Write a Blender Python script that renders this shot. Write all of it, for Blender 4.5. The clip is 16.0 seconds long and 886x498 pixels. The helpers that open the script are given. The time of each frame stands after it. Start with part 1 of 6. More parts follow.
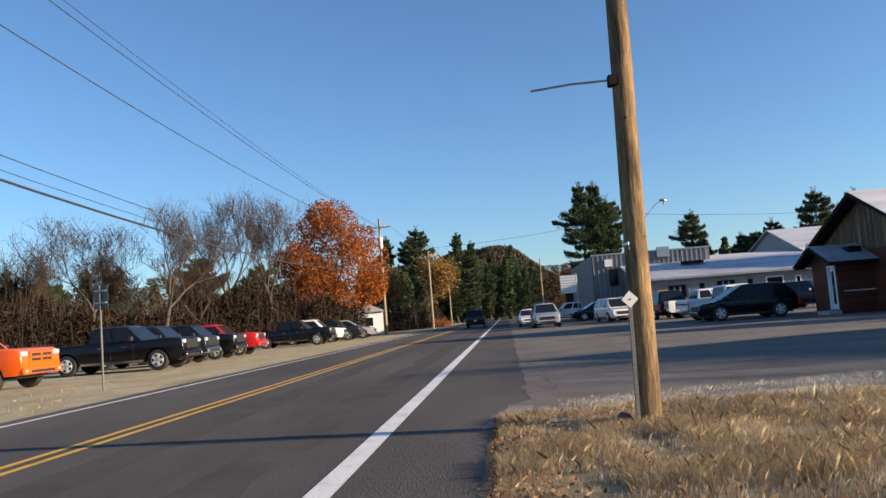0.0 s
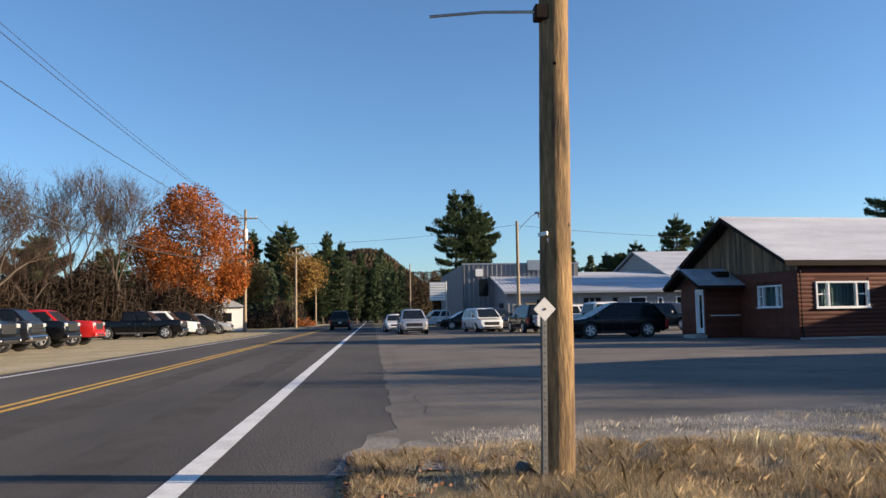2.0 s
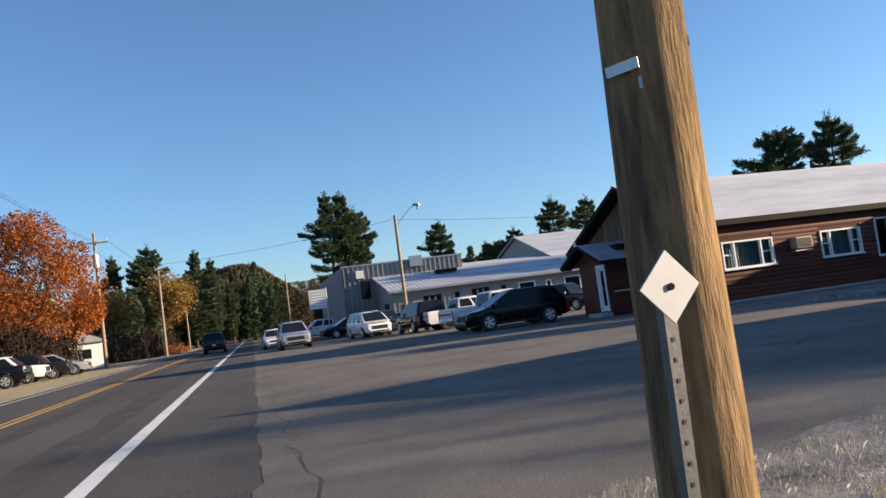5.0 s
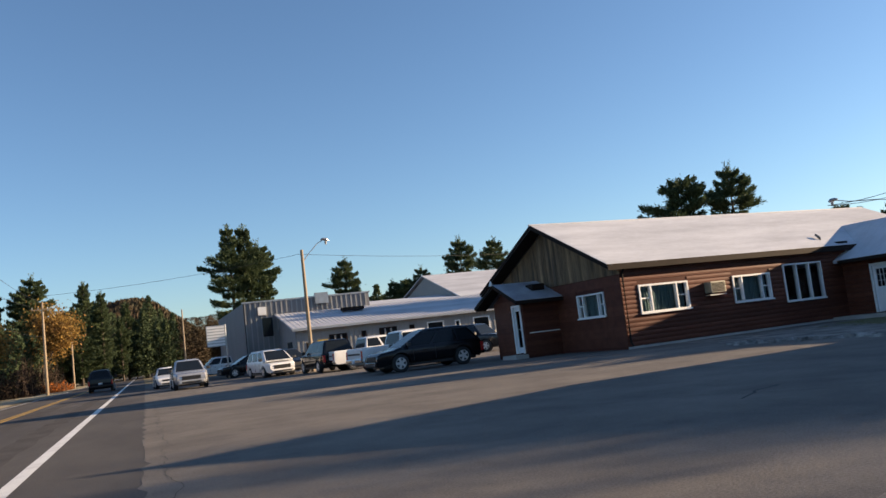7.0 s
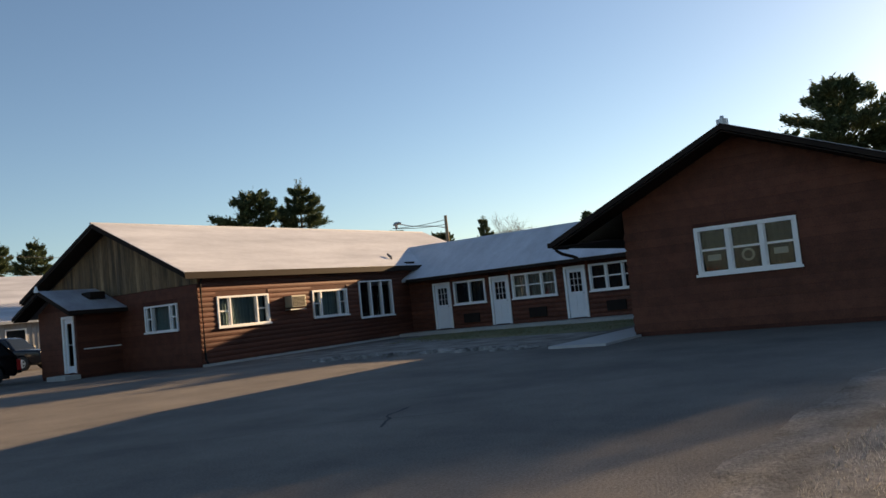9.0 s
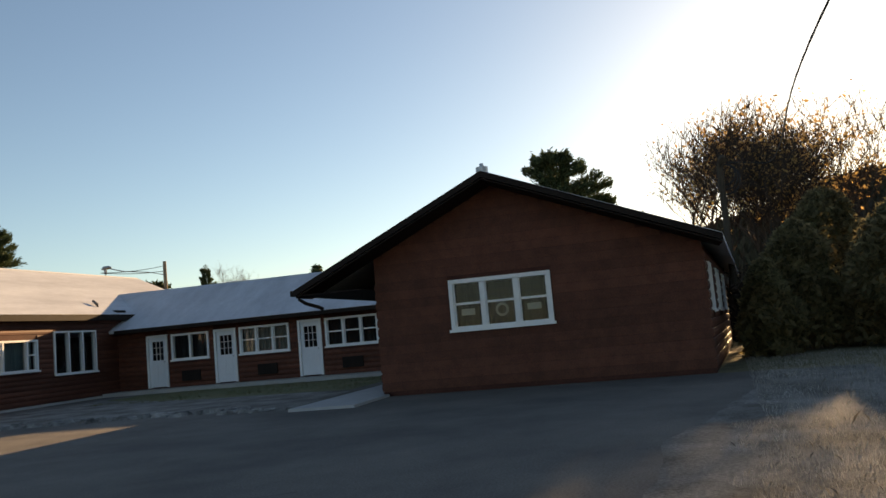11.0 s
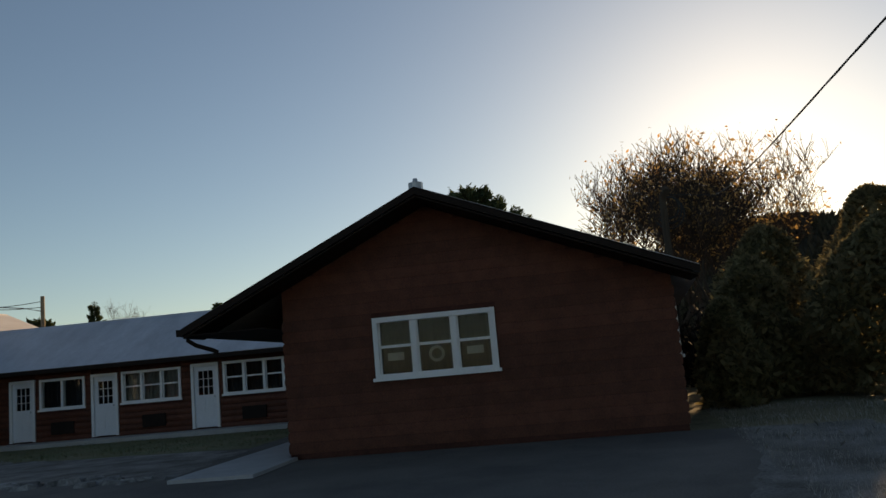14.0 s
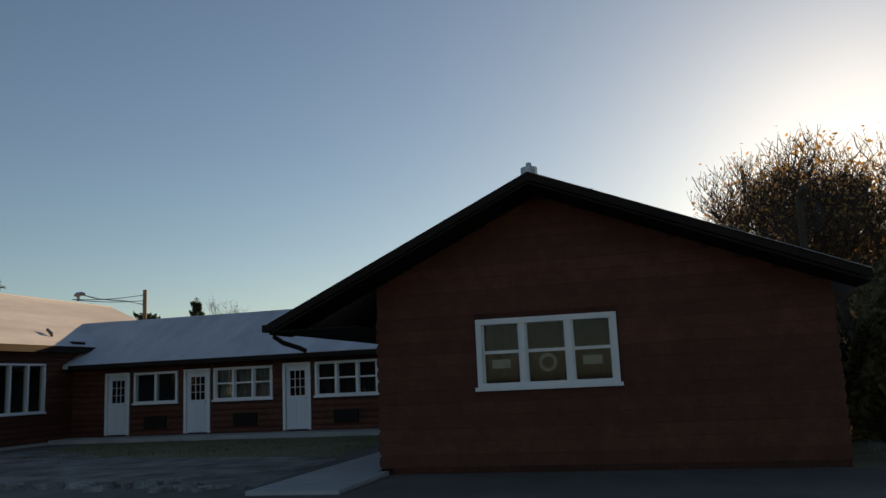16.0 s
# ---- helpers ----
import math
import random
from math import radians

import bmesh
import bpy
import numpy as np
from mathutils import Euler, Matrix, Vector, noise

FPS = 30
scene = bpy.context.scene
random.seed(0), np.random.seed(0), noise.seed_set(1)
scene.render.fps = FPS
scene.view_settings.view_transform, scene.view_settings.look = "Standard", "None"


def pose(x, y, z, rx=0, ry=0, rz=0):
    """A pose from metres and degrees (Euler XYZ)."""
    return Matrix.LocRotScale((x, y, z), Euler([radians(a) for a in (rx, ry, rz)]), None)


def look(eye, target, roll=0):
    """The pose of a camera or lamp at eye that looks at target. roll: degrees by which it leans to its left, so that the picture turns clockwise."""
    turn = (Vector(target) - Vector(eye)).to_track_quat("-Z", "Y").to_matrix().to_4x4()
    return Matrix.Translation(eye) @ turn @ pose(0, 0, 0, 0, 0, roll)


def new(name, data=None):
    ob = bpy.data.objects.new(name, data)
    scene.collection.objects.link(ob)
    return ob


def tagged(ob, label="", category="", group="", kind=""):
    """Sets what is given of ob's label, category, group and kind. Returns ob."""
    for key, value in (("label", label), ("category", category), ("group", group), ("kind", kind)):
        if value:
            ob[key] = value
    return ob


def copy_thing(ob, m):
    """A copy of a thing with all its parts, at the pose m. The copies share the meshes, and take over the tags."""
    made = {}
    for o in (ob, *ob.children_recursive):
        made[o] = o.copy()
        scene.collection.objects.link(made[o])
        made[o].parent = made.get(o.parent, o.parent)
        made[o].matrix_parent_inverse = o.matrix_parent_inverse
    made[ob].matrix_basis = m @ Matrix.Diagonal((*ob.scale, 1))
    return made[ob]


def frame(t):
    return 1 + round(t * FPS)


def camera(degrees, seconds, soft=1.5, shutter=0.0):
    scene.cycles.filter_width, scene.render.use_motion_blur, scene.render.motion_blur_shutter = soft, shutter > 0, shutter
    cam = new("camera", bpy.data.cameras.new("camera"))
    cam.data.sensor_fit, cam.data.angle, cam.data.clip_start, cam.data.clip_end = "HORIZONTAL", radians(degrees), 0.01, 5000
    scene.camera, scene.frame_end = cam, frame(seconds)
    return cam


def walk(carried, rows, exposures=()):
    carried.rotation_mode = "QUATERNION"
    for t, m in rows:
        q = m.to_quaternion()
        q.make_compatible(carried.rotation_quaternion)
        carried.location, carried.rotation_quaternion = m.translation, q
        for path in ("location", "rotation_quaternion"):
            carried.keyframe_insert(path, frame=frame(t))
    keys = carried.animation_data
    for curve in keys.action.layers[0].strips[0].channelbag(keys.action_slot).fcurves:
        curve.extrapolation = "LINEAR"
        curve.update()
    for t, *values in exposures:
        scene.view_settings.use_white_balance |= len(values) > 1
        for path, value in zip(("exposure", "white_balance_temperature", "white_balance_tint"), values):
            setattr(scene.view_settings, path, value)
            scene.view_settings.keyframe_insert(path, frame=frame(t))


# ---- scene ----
cam = camera(57.3, 16.0)
PATH = [
    (0, (-0.156, -4.507, 1.113), (-0.295, -2.52, 1.285), -4.4),
    (0.5, (-0.154, -3.831, 1.115), (-0.328, -1.84, 1.204), -2.3),
    (1, (-0.142, -3.22, 1.121), (-0.287, -1.228, 1.224), -0.8),
    (1.5, (-0.204, -2.784, 1.14), (-0.162, -0.791, 1.297), -0.3),
    (2, (-0.163, -2.267, 1.123), (0.015, -0.282, 1.29), -0.9),
    (2.5, (-0.139, -1.494, 1.144), (0.107, 0.485, 1.301), -1.9),
    (3, (-0.177, -1.233, 1.131), (0.113, 0.742, 1.258), -2.7),
    (3.5, (-0.134, -0.635, 1.128), (0.129, 1.345, 1.241), -1.5),
    (3.7, (-0.065, -0.181, 1.149), (0.25, 1.791, 1.252), -1.6),
    (5.8, (0.131, 1.983, 1.196), (0.634, 3.911, 1.372), -8.8),
    (6, (0.068, 2.09, 1.205), (0.595, 4.011, 1.386), -7.1),
    (6.5, (0.109, 2.503, 1.22), (0.702, 4.402, 1.429), -5.8),
    (7, (0.155, 3.014, 1.234), (0.867, 4.871, 1.449), -6.7),
    (7.5, (0.278, 3.787, 1.191), (1.257, 5.518, 1.408), -7.6),
    (8, (0.337, 4.271, 1.181), (1.417, 5.938, 1.413), -6.7),
    (8.5, (0.499, 4.906, 1.286), (1.911, 6.312, 1.456), -5.2),
    (9, (0.849, 5.385, 1.277), (2.409, 6.628, 1.411), -5.9),
    (9.5, (1.23, 5.875, 1.221), (2.946, 6.902, 1.228), -6.0),
    (10, (1.573, 6.214, 1.251), (3.388, 7.055, 1.263), -5.6),
    (10.2, (1.727, 6.352, 1.261), (3.558, 7.152, 1.327), -5.4),
    (12.3, (3.699, 7.514, 1.343), (5.609, 8.036, 1.626), -5.8),
    (12.5, (3.913, 7.589, 1.368), (5.813, 8.138, 1.667), -6.0),
    (13, (4.126, 7.695, 1.365), (6.031, 8.219, 1.674), -5.8),
    (13.5, (4.61, 7.922, 1.406), (6.559, 8.265, 1.695), -5.1),
    (14, (5.023, 8.064, 1.427), (6.958, 8.479, 1.714), -5.1),
    (14.5, (5.396, 8.249, 1.4), (7.313, 8.73, 1.708), -4.6),
    (15, (5.876, 8.387, 1.405), (7.782, 8.896, 1.732), -5.1),
    (15.5, (6.184, 8.483, 1.43), (8.084, 9.011, 1.762), -3.8),
    (16, (6.562, 8.711, 1.462), (8.43, 9.351, 1.783), -2.6),
]
walk(cam, [(t, look(eye, target, roll)) for t, eye, target, roll in PATH],
     [(0, 1.2, 6500, 10), (3.5, 1.25, 6500, 10), (7, 1.26, 7300, 12), (8, 1.15, 8200, 13), (9.5, 1.2, 9500, 14), (10.2, 1.5, 10300, 14), (12.3, 0.5, 10600, 13), (16, 0.46, 10000, 13)])

# ---- light ----
SUN_AZ, SUN_EL = 99.6, 13.6          # degrees clockwise from +y, and above the horizon
world = bpy.data.worlds.new("sky")
scene.world = world
world.use_nodes = True
wn = world.node_tree.nodes
sky = wn.new("ShaderNodeTexSky")
sky.sky_type = "NISHITA"
sky.sun_disc = False
sky.sun_elevation = radians(SUN_EL)
sky.sun_rotation = radians(SUN_AZ)
sky.altitude, sky.air_density, sky.dust_density, sky.ozone_density = 500, 1.0, 0.55, 4.5
wn["Background"].inputs["Strength"].default_value = 0.087
world.node_tree.links.new(sky.outputs["Color"], wn["Background"].inputs["Color"])
sun_data = bpy.data.lights.new("sun", "SUN")
sun_data.energy, sun_data.angle, sun_data.color = 5.0, radians(0.6), (1.0, 0.79, 0.56)
sun = new("sun", sun_data)
sun_way = Vector((math.sin(radians(SUN_AZ)) * math.cos(radians(SUN_EL)), math.cos(radians(SUN_AZ)) * math.cos(radians(SUN_EL)), math.sin(radians(SUN_EL))))
sun.matrix_world = look(sun_way * 60, (0, 0, 0))


# ---- materials ----
def mk(name, col, rough=0.6, metal=0.0, var=0.25, fine=30.0, coarse=1.2, bump=0.15, stretch=(1, 1, 1), other=None, tint=0.0, island=0.0, coat=0.0, spread=0.5, world_space=False, glow=0.0, spec=0.5):
    """A two-scale surface: fine grain, broad stains towards another colour, relief, and variation from piece to piece."""
    m = bpy.data.materials.new(name)
    m.use_nodes = True
    n, l = m.node_tree.nodes, m.node_tree.links
    b = n["Principled BSDF"]
    b.inputs["Metallic"].default_value = metal
    b.inputs["Coat Weight"].default_value = coat
    b.inputs["Specular IOR Level"].default_value = spec
    b.inputs["Coat Roughness"].default_value = 0.06
    if world_space:
        src = n.new("ShaderNodeNewGeometry").outputs["Position"]
    else:
        src = n.new("ShaderNodeTexCoord").outputs["Object"]
    mp = n.new("ShaderNodeMapping")
    mp.inputs["Scale"].default_value = stretch
    l.new(src, mp.inputs["Vector"])
    nf, nc = n.new("ShaderNodeTexNoise"), n.new("ShaderNodeTexNoise")
    for node, s, d in ((nf, fine, 6), (nc, coarse, 4)):
        node.inputs["Scale"].default_value = s
        node.inputs["Detail"].default_value = d
        node.inputs["Roughness"].default_value = 0.65
        l.new(mp.outputs["Vector"], node.inputs["Vector"])
    ramp = n.new("ShaderNodeMapRange")
    ramp.inputs["From Min"].default_value, ramp.inputs["From Max"].default_value = spread - 0.15, spread + 0.15
    l.new(nc.outputs["Fac"], ramp.inputs["Value"])
    mix = n.new("ShaderNodeMix")
    mix.data_type = "RGBA"
    other = other or tuple(c * (1 - var) for c in col)
    mix.inputs["A"].default_value = (*col, 1)
    mix.inputs["B"].default_value = (*other, 1)
    l.new(ramp.outputs["Result"], mix.inputs["Factor"])
    grain = n.new("ShaderNodeMapRange")
    grain.inputs["From Min"].default_value, grain.inputs["From Max"].default_value = 0.25, 0.75
    grain.inputs["To Min"].default_value, grain.inputs["To Max"].default_value = 1 - var, 1 + var
    l.new(nf.outputs["Fac"], grain.inputs["Value"])
    value = grain.outputs["Result"]
    for amount, socket in ((tint, "info"), (island, "geo")):
        if amount:
            if socket == "info":
                r = n.new("ShaderNodeObjectInfo").outputs["Random"]
            else:
                r = n.new("ShaderNodeNewGeometry").outputs["Random Per Island"]
            mr = n.new("ShaderNodeMapRange")
            mr.inputs["To Min"].default_value, mr.inputs["To Max"].default_value = 1 - amount, 1 + amount
            l.new(r, mr.inputs["Value"])
            mul = n.new("ShaderNodeMath")
            mul.operation = "MULTIPLY"
            l.new(value, mul.inputs[0])
            l.new(mr.outputs["Result"], mul.inputs[1])
            value = mul.outputs["Value"]
    sc = n.new("ShaderNodeVectorMath")
    sc.operation = "SCALE"
    l.new(mix.outputs["Result"], sc.inputs[0])
    l.new(value, sc.inputs["Scale"])
    l.new(sc.outputs["Vector"], b.inputs["Base Color"])
    rr = n.new("ShaderNodeMapRange")
    rr.inputs["To Min"].default_value, rr.inputs["To Max"].default_value = max(0.02, rough - 0.1), min(1, rough + 0.1)
    l.new(nf.outputs["Fac"], rr.inputs["Value"])
    l.new(rr.outputs["Result"], b.inputs["Roughness"])
    if bump:
        bp = n.new("ShaderNodeBump")
        bp.inputs["Strength"].default_value = bump
        bp.inputs["Distance"].default_value = 0.02
        l.new(nf.outputs["Fac"], bp.inputs["Height"])
        l.new(bp.outputs["Normal"], b.inputs["Normal"])
    if glow:
        # thin leaves and blades let light through
        tr, mx = n.new("ShaderNodeBsdfTranslucent"), n.new("ShaderNodeMixShader")
        l.new(sc.outputs["Vector"], tr.inputs["Color"])
        mx.inputs["Fac"].default_value = glow
        l.new(b.outputs["BSDF"], mx.inputs[1])
        l.new(tr.outputs["BSDF"], mx.inputs[2])
        l.new(mx.outputs["Shader"], n["Material Output"].inputs["Surface"])
    return m


def glass(name, col, rough=0.03):
    """Thin window glass: a reflecting pane that lets most light through."""
    m = bpy.data.materials.new(name)
    m.use_nodes = True
    n, l = m.node_tree.nodes, m.node_tree.links
    n.remove(n["Principled BSDF"])
    t, g, f, x = n.new("ShaderNodeBsdfTransparent"), n.new("ShaderNodeBsdfGlossy"), n.new("ShaderNodeFresnel"), n.new("ShaderNodeMixShader")
    t.inputs["Color"].default_value = (*col, 1)
    g.inputs["Roughness"].default_value = rough
    f.inputs["IOR"].default_value = 1.38
    l.new(f.outputs["Fac"], x.inputs["Fac"])
    l.new(t.outputs["BSDF"], x.inputs[1])
    l.new(g.outputs["BSDF"], x.inputs[2])
    l.new(x.outputs["Shader"], n["Material Output"].inputs["Surface"])
    return m


ASPHALT = mk("asphalt_road", (0.108, 0.099, 0.092), 0.85, var=0.35, fine=60, coarse=0.35, bump=0.35, other=(0.070, 0.065, 0.062), stretch=(1, 0.25, 1), world_space=True, spec=0.12)
LOT = mk("asphalt_old", (0.195, 0.176, 0.155), 0.9, var=0.4, fine=45, coarse=0.45, bump=0.45, other=(0.128, 0.117, 0.107), world_space=True, spec=0.1)
PATCH = mk("asphalt_patch", (0.092, 0.085, 0.080), 0.9, var=0.3, fine=55, coarse=0.8, bump=0.3, world_space=True, spec=0.1)
SOIL = mk("dry_grass_soil", (0.27, 0.22, 0.14), 0.95, var=0.45, fine=18, coarse=0.25, bump=0.6, other=(0.11, 0.10, 0.055), world_space=True, spec=0.1)
GRAVEL = mk("sandy_gravel", (0.42, 0.36, 0.26), 0.95, var=0.4, fine=35, coarse=0.5, bump=0.6, other=(0.29, 0.25, 0.15), world_space=True, spec=0.1)
FROSTSOIL = mk("frosted_gravel", (0.27, 0.255, 0.235), 0.95, var=0.5, fine=25, coarse=1.1, bump=0.7, other=(0.12, 0.11, 0.095), world_space=True, spec=0.1)
CONCRETE = mk("concrete", (0.42, 0.41, 0.39), 0.85, var=0.2, fine=40, coarse=1.0, bump=0.2)
PALESLAB = mk("frosted_concrete", (0.47, 0.465, 0.46), 0.85, var=0.15, fine=30, coarse=1.2, bump=0.2, spec=0.2)
WHITELINE = mk("white_road_paint", (0.70, 0.70, 0.68), 0.7, var=0.2, fine=50, coarse=2.5, bump=0.2, other=(0.48, 0.47, 0.46), spread=0.62, world_space=True)
YELLOWLINE = mk("yellow_road_paint", (0.62, 0.36, 0.04), 0.7, var=0.2, fine=50, coarse=2.5, bump=0.2, other=(0.38, 0.22, 0.04), spread=0.62, world_space=True)
CRACK = mk("crack_filler", (0.03, 0.03, 0.03), 0.9, var=0.3)
SIDING = mk("red_brown_log_siding", (0.142, 0.047, 0.029), 0.6, var=0.3, fine=16, coarse=1.5, bump=0.25, stretch=(0.25, 2, 2), tint=0.18, spec=0.2)
BACKING = mk("red_brown_wall", (0.10, 0.035, 0.025), 0.75, var=0.3, fine=25, coarse=1.0, bump=0.15, spec=0.15)
BARNWOOD = mk("weathered_boards", (0.25, 0.165, 0.095), 0.85, var=0.4, fine=14, coarse=1.6, bump=0.35, stretch=(3, 3, 0.3), other=(0.10, 0.075, 0.055), tint=0.3, spec=0.1)
FROSTROOF = mk("frosted_metal_roof", (0.55, 0.565, 0.60), 0.6, var=0.1, fine=10, coarse=0.55, bump=0.08, stretch=(0.35, 1.4, 1), other=(0.40, 0.41, 0.44), spec=0.2)
BLUEROOF = mk("frosted_shingle", (0.40, 0.41, 0.44), 0.75, var=0.2, fine=22, coarse=1.0, bump=0.3, other=(0.28, 0.28, 0.30), spec=0.15)
DARKTRIM = mk("dark_brown_trim", (0.026, 0.018, 0.015), 0.7, var=0.25, fine=20, coarse=2, spec=0.1)
WHITE = mk("white_paint", (0.80, 0.80, 0.79), 0.45, var=0.06, fine=25, coarse=2, bump=0.05)
DOORWHITE = mk("white_door_paint", (0.74, 0.76, 0.79), 0.4, var=0.06, fine=20, coarse=1.2, bump=0.04)
CURTAIN = mk("teal_curtain", (0.30, 0.44, 0.45), 0.9, var=0.2, fine=12, coarse=2, bump=0.2, stretch=(8, 8, 0.3))
PALECURTAIN = mk("pale_blind", (0.42, 0.40, 0.36), 0.9, var=0.15, fine=12, coarse=2, bump=0.1)
# Inner walls and floor: the dimness of unlit rooms is put into this colour.
ROOMSHADE = mk("unlit_room_tone", (0.05, 0.045, 0.04), 0.9, var=0.2)
# Near-black sheet hung behind panes; the unlit room's darkness is put into its colour.
DARKSHEET = mk("unlit_room_sheet", (0.035, 0.035, 0.04), 0.9, var=0.3)
PANE = glass("window_glass", (0.75, 0.80, 0.80))
METALGREY = mk("galvanised_steel", (0.45, 0.46, 0.47), 0.4, 0.8, var=0.15, fine=30, coarse=2)
GREYSIDING = mk("grey_metal_siding", (0.30, 0.305, 0.31), 0.55, 0.2, var=0.12, fine=20, coarse=0.5, bump=0.05, tint=0.06, spec=0.3)
GREYDARK = mk("dark_grey_siding", (0.20, 0.20, 0.21), 0.6, 0.1, var=0.12, fine=20, coarse=0.5, tint=0.05, spec=0.3)
POLEWOOD = mk("pole_wood", (0.33, 0.215, 0.105), 0.88, var=0.45, fine=22, coarse=4.5, bump=1.0, stretch=(2.0, 2.0, 0.3), other=(0.095, 0.068, 0.046), spec=0.15)
FARPOLE = mk("old_pole_wood", (0.30, 0.235, 0.165), 0.9, var=0.3, fine=10, coarse=1, stretch=(2, 2, 0.2))
# Darker twin of the pole wood: the mast's backlit shade is in this colour.
POSTWOOD = mk("backlit_mast_wood", (0.085, 0.065, 0.048), 0.9, var=0.3, fine=10, coarse=1, stretch=(2, 2, 0.2), spec=0.1)
WIRE = mk("black_cable", (0.02, 0.02, 0.02), 0.6, var=0.1)
PLATE = mk("dull_white_plate", (0.56, 0.56, 0.56), 0.5, var=0.06, fine=20, coarse=3, bump=0.02)
CERAMIC = mk("grey_ceramic", (0.45, 0.46, 0.47), 0.3, var=0.1)
RUBBER = mk("tyre_rubber", (0.025, 0.025, 0.026), 0.8, var=0.2, fine=30)
RIMMETAL = mk("alloy_rim", (0.68, 0.69, 0.70), 0.3, 0.4, var=0.1)
POSTSTEEL = mk("weathered_steel", (0.13, 0.13, 0.13), 0.6, 0.3, var=0.2)
CARGLASS = mk("tinted_car_glass", (0.012, 0.016, 0.020), 0.08, var=0.1, fine=4, bump=0.0, spec=0.22)
LAMPGLASS = mk("headlight_glass", (0.52, 0.53, 0.54), 0.1, 0.3, var=0.1)
REDLENS = mk("red_lens", (0.45, 0.02, 0.02), 0.15, var=0.1)
BLACKPLASTIC = mk("black_plastic", (0.022, 0.022, 0.024), 0.5, var=0.2)
CHROME = mk("chrome", (0.72, 0.72, 0.73), 0.12, 1.0, var=0.05, bump=0)
BARK = mk("grey_bark", (0.09, 0.074, 0.060), 0.9, var=0.35, fine=12, coarse=1, bump=0.4, stretch=(2, 2, 0.4), spec=0.1)
TWIG = mk("twigs", (0.095, 0.070, 0.056), 0.9, var=0.3, fine=4, coarse=0.4, bump=0, island=0.35, spec=0.05)
MAPLELEAF = mk("orange_leaves", (0.37, 0.125, 0.028), 0.8, var=0.25, fine=3, coarse=0.45, bump=0, other=(0.25, 0.075, 0.022), island=0.45, glow=0.35, spec=0.15)
YELLOWLEAF = mk("yellow_brown_leaves", (0.30, 0.19, 0.055), 0.8, var=0.25, fine=3, coarse=0.4, bump=0, other=(0.20, 0.11, 0.04), island=0.4, glow=0.4, spec=0.15)
STONEGREY = mk("field_stone", (0.13, 0.12, 0.105), 0.9, var=0.4, fine=60, coarse=12, bump=0.5, other=(0.07, 0.065, 0.06))
# Paler, more translucent than the yellow-brown leaves; backlight and glare are put in.
BACKLEAF = mk("backlit_brown_leaves", (0.46, 0.31, 0.13), 0.8, var=0.25, fine=3, coarse=0.4, bump=0, other=(0.32, 0.19, 0.08), island=0.4, glow=0.75)
NEEDLE = mk("pine_needles", (0.085, 0.112, 0.055), 0.8, var=0.3, fine=3, coarse=0.35, bump=0, other=(0.055, 0.082, 0.045), island=0.4, glow=0.2, spec=0.12)
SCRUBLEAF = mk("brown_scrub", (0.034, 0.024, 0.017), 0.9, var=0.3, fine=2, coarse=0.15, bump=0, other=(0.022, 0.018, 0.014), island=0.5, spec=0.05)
WOODSLEAF = mk("mixed_woods", (0.075, 0.052, 0.036), 0.9, var=0.2, fine=1, coarse=0.06, bump=0, other=(0.06, 0.055, 0.035), island=0.22, spec=0.05)
# Cedar colour and translucency are raised; haze of the sun's glare is put in.
CEDAR = mk("cedar_hedge", (0.20, 0.175, 0.09), 0.85, var=0.3, fine=4, coarse=0.7, bump=0, island=0.45, other=(0.25, 0.19, 0.10), glow=0.65, spec=0.15)
STRAW = mk("dead_grass", (0.50, 0.41, 0.27), 0.9, var=0.3, fine=5, coarse=0.7, bump=0, other=(0.24, 0.18, 0.12), island=0.5, glow=0.4, spec=0.1)
FROSTGRASS = mk("frosted_grass", (0.56, 0.535, 0.505), 0.9, var=0.25, fine=5, coarse=0.7, bump=0, other=(0.40, 0.36, 0.30), island=0.35, glow=0.45, spec=0.2)
GREENGRASS = mk("short_green_grass", (0.10, 0.12, 0.045), 0.95, var=0.35, fine=20, coarse=0.8, bump=0.5, other=(0.17, 0.14, 0.07), world_space=True)


# ---- mesh helpers ----
def part(name, bm, material, parent=None, label="", smooth=False):
    me = bpy.data.meshes.new(name)
    if smooth:
        for f in bm.faces:
            f.smooth = True
    bm.to_mesh(me)
    if smooth:
        me.set_sharp_from_angle(angle=radians(38))
    bm.free()
    me.materials.append(material)
    ob = new(name, me)
    if parent is not None:
        ob.parent = parent
    return tagged(ob, label)


def raw(name, verts, faces, material, parent=None, label=""):
    me = bpy.data.meshes.new(name)
    me.from_pydata([tuple(v) for v in verts], [], [tuple(f) for f in faces])
    me.materials.append(material)
    ob = new(name, me)
    if parent is not None:
        ob.parent = parent
    return tagged(ob, label)


def fast(name, verts, faces, material, parent=None, label=""):
    """One mesh out of arrays whose faces all have the same number of corners."""
    verts, faces = np.asarray(verts, np.float32), np.asarray(faces, np.int32)
    me = bpy.data.meshes.new(name)
    k = faces.shape[1]
    me.vertices.add(len(verts))
    me.vertices.foreach_set("co", verts.ravel())
    me.loops.add(faces.size)
    me.loops.foreach_set("vertex_index", faces.ravel())
    me.polygons.add(len(faces))
    me.polygons.foreach_set("loop_start", np.arange(0, faces.size, k, dtype=np.int32))
    me.update(calc_edges=True)
    me.materials.append(material)
    ob = new(name, me)
    if parent is not None:
        ob.parent = parent
    return tagged(ob, label)


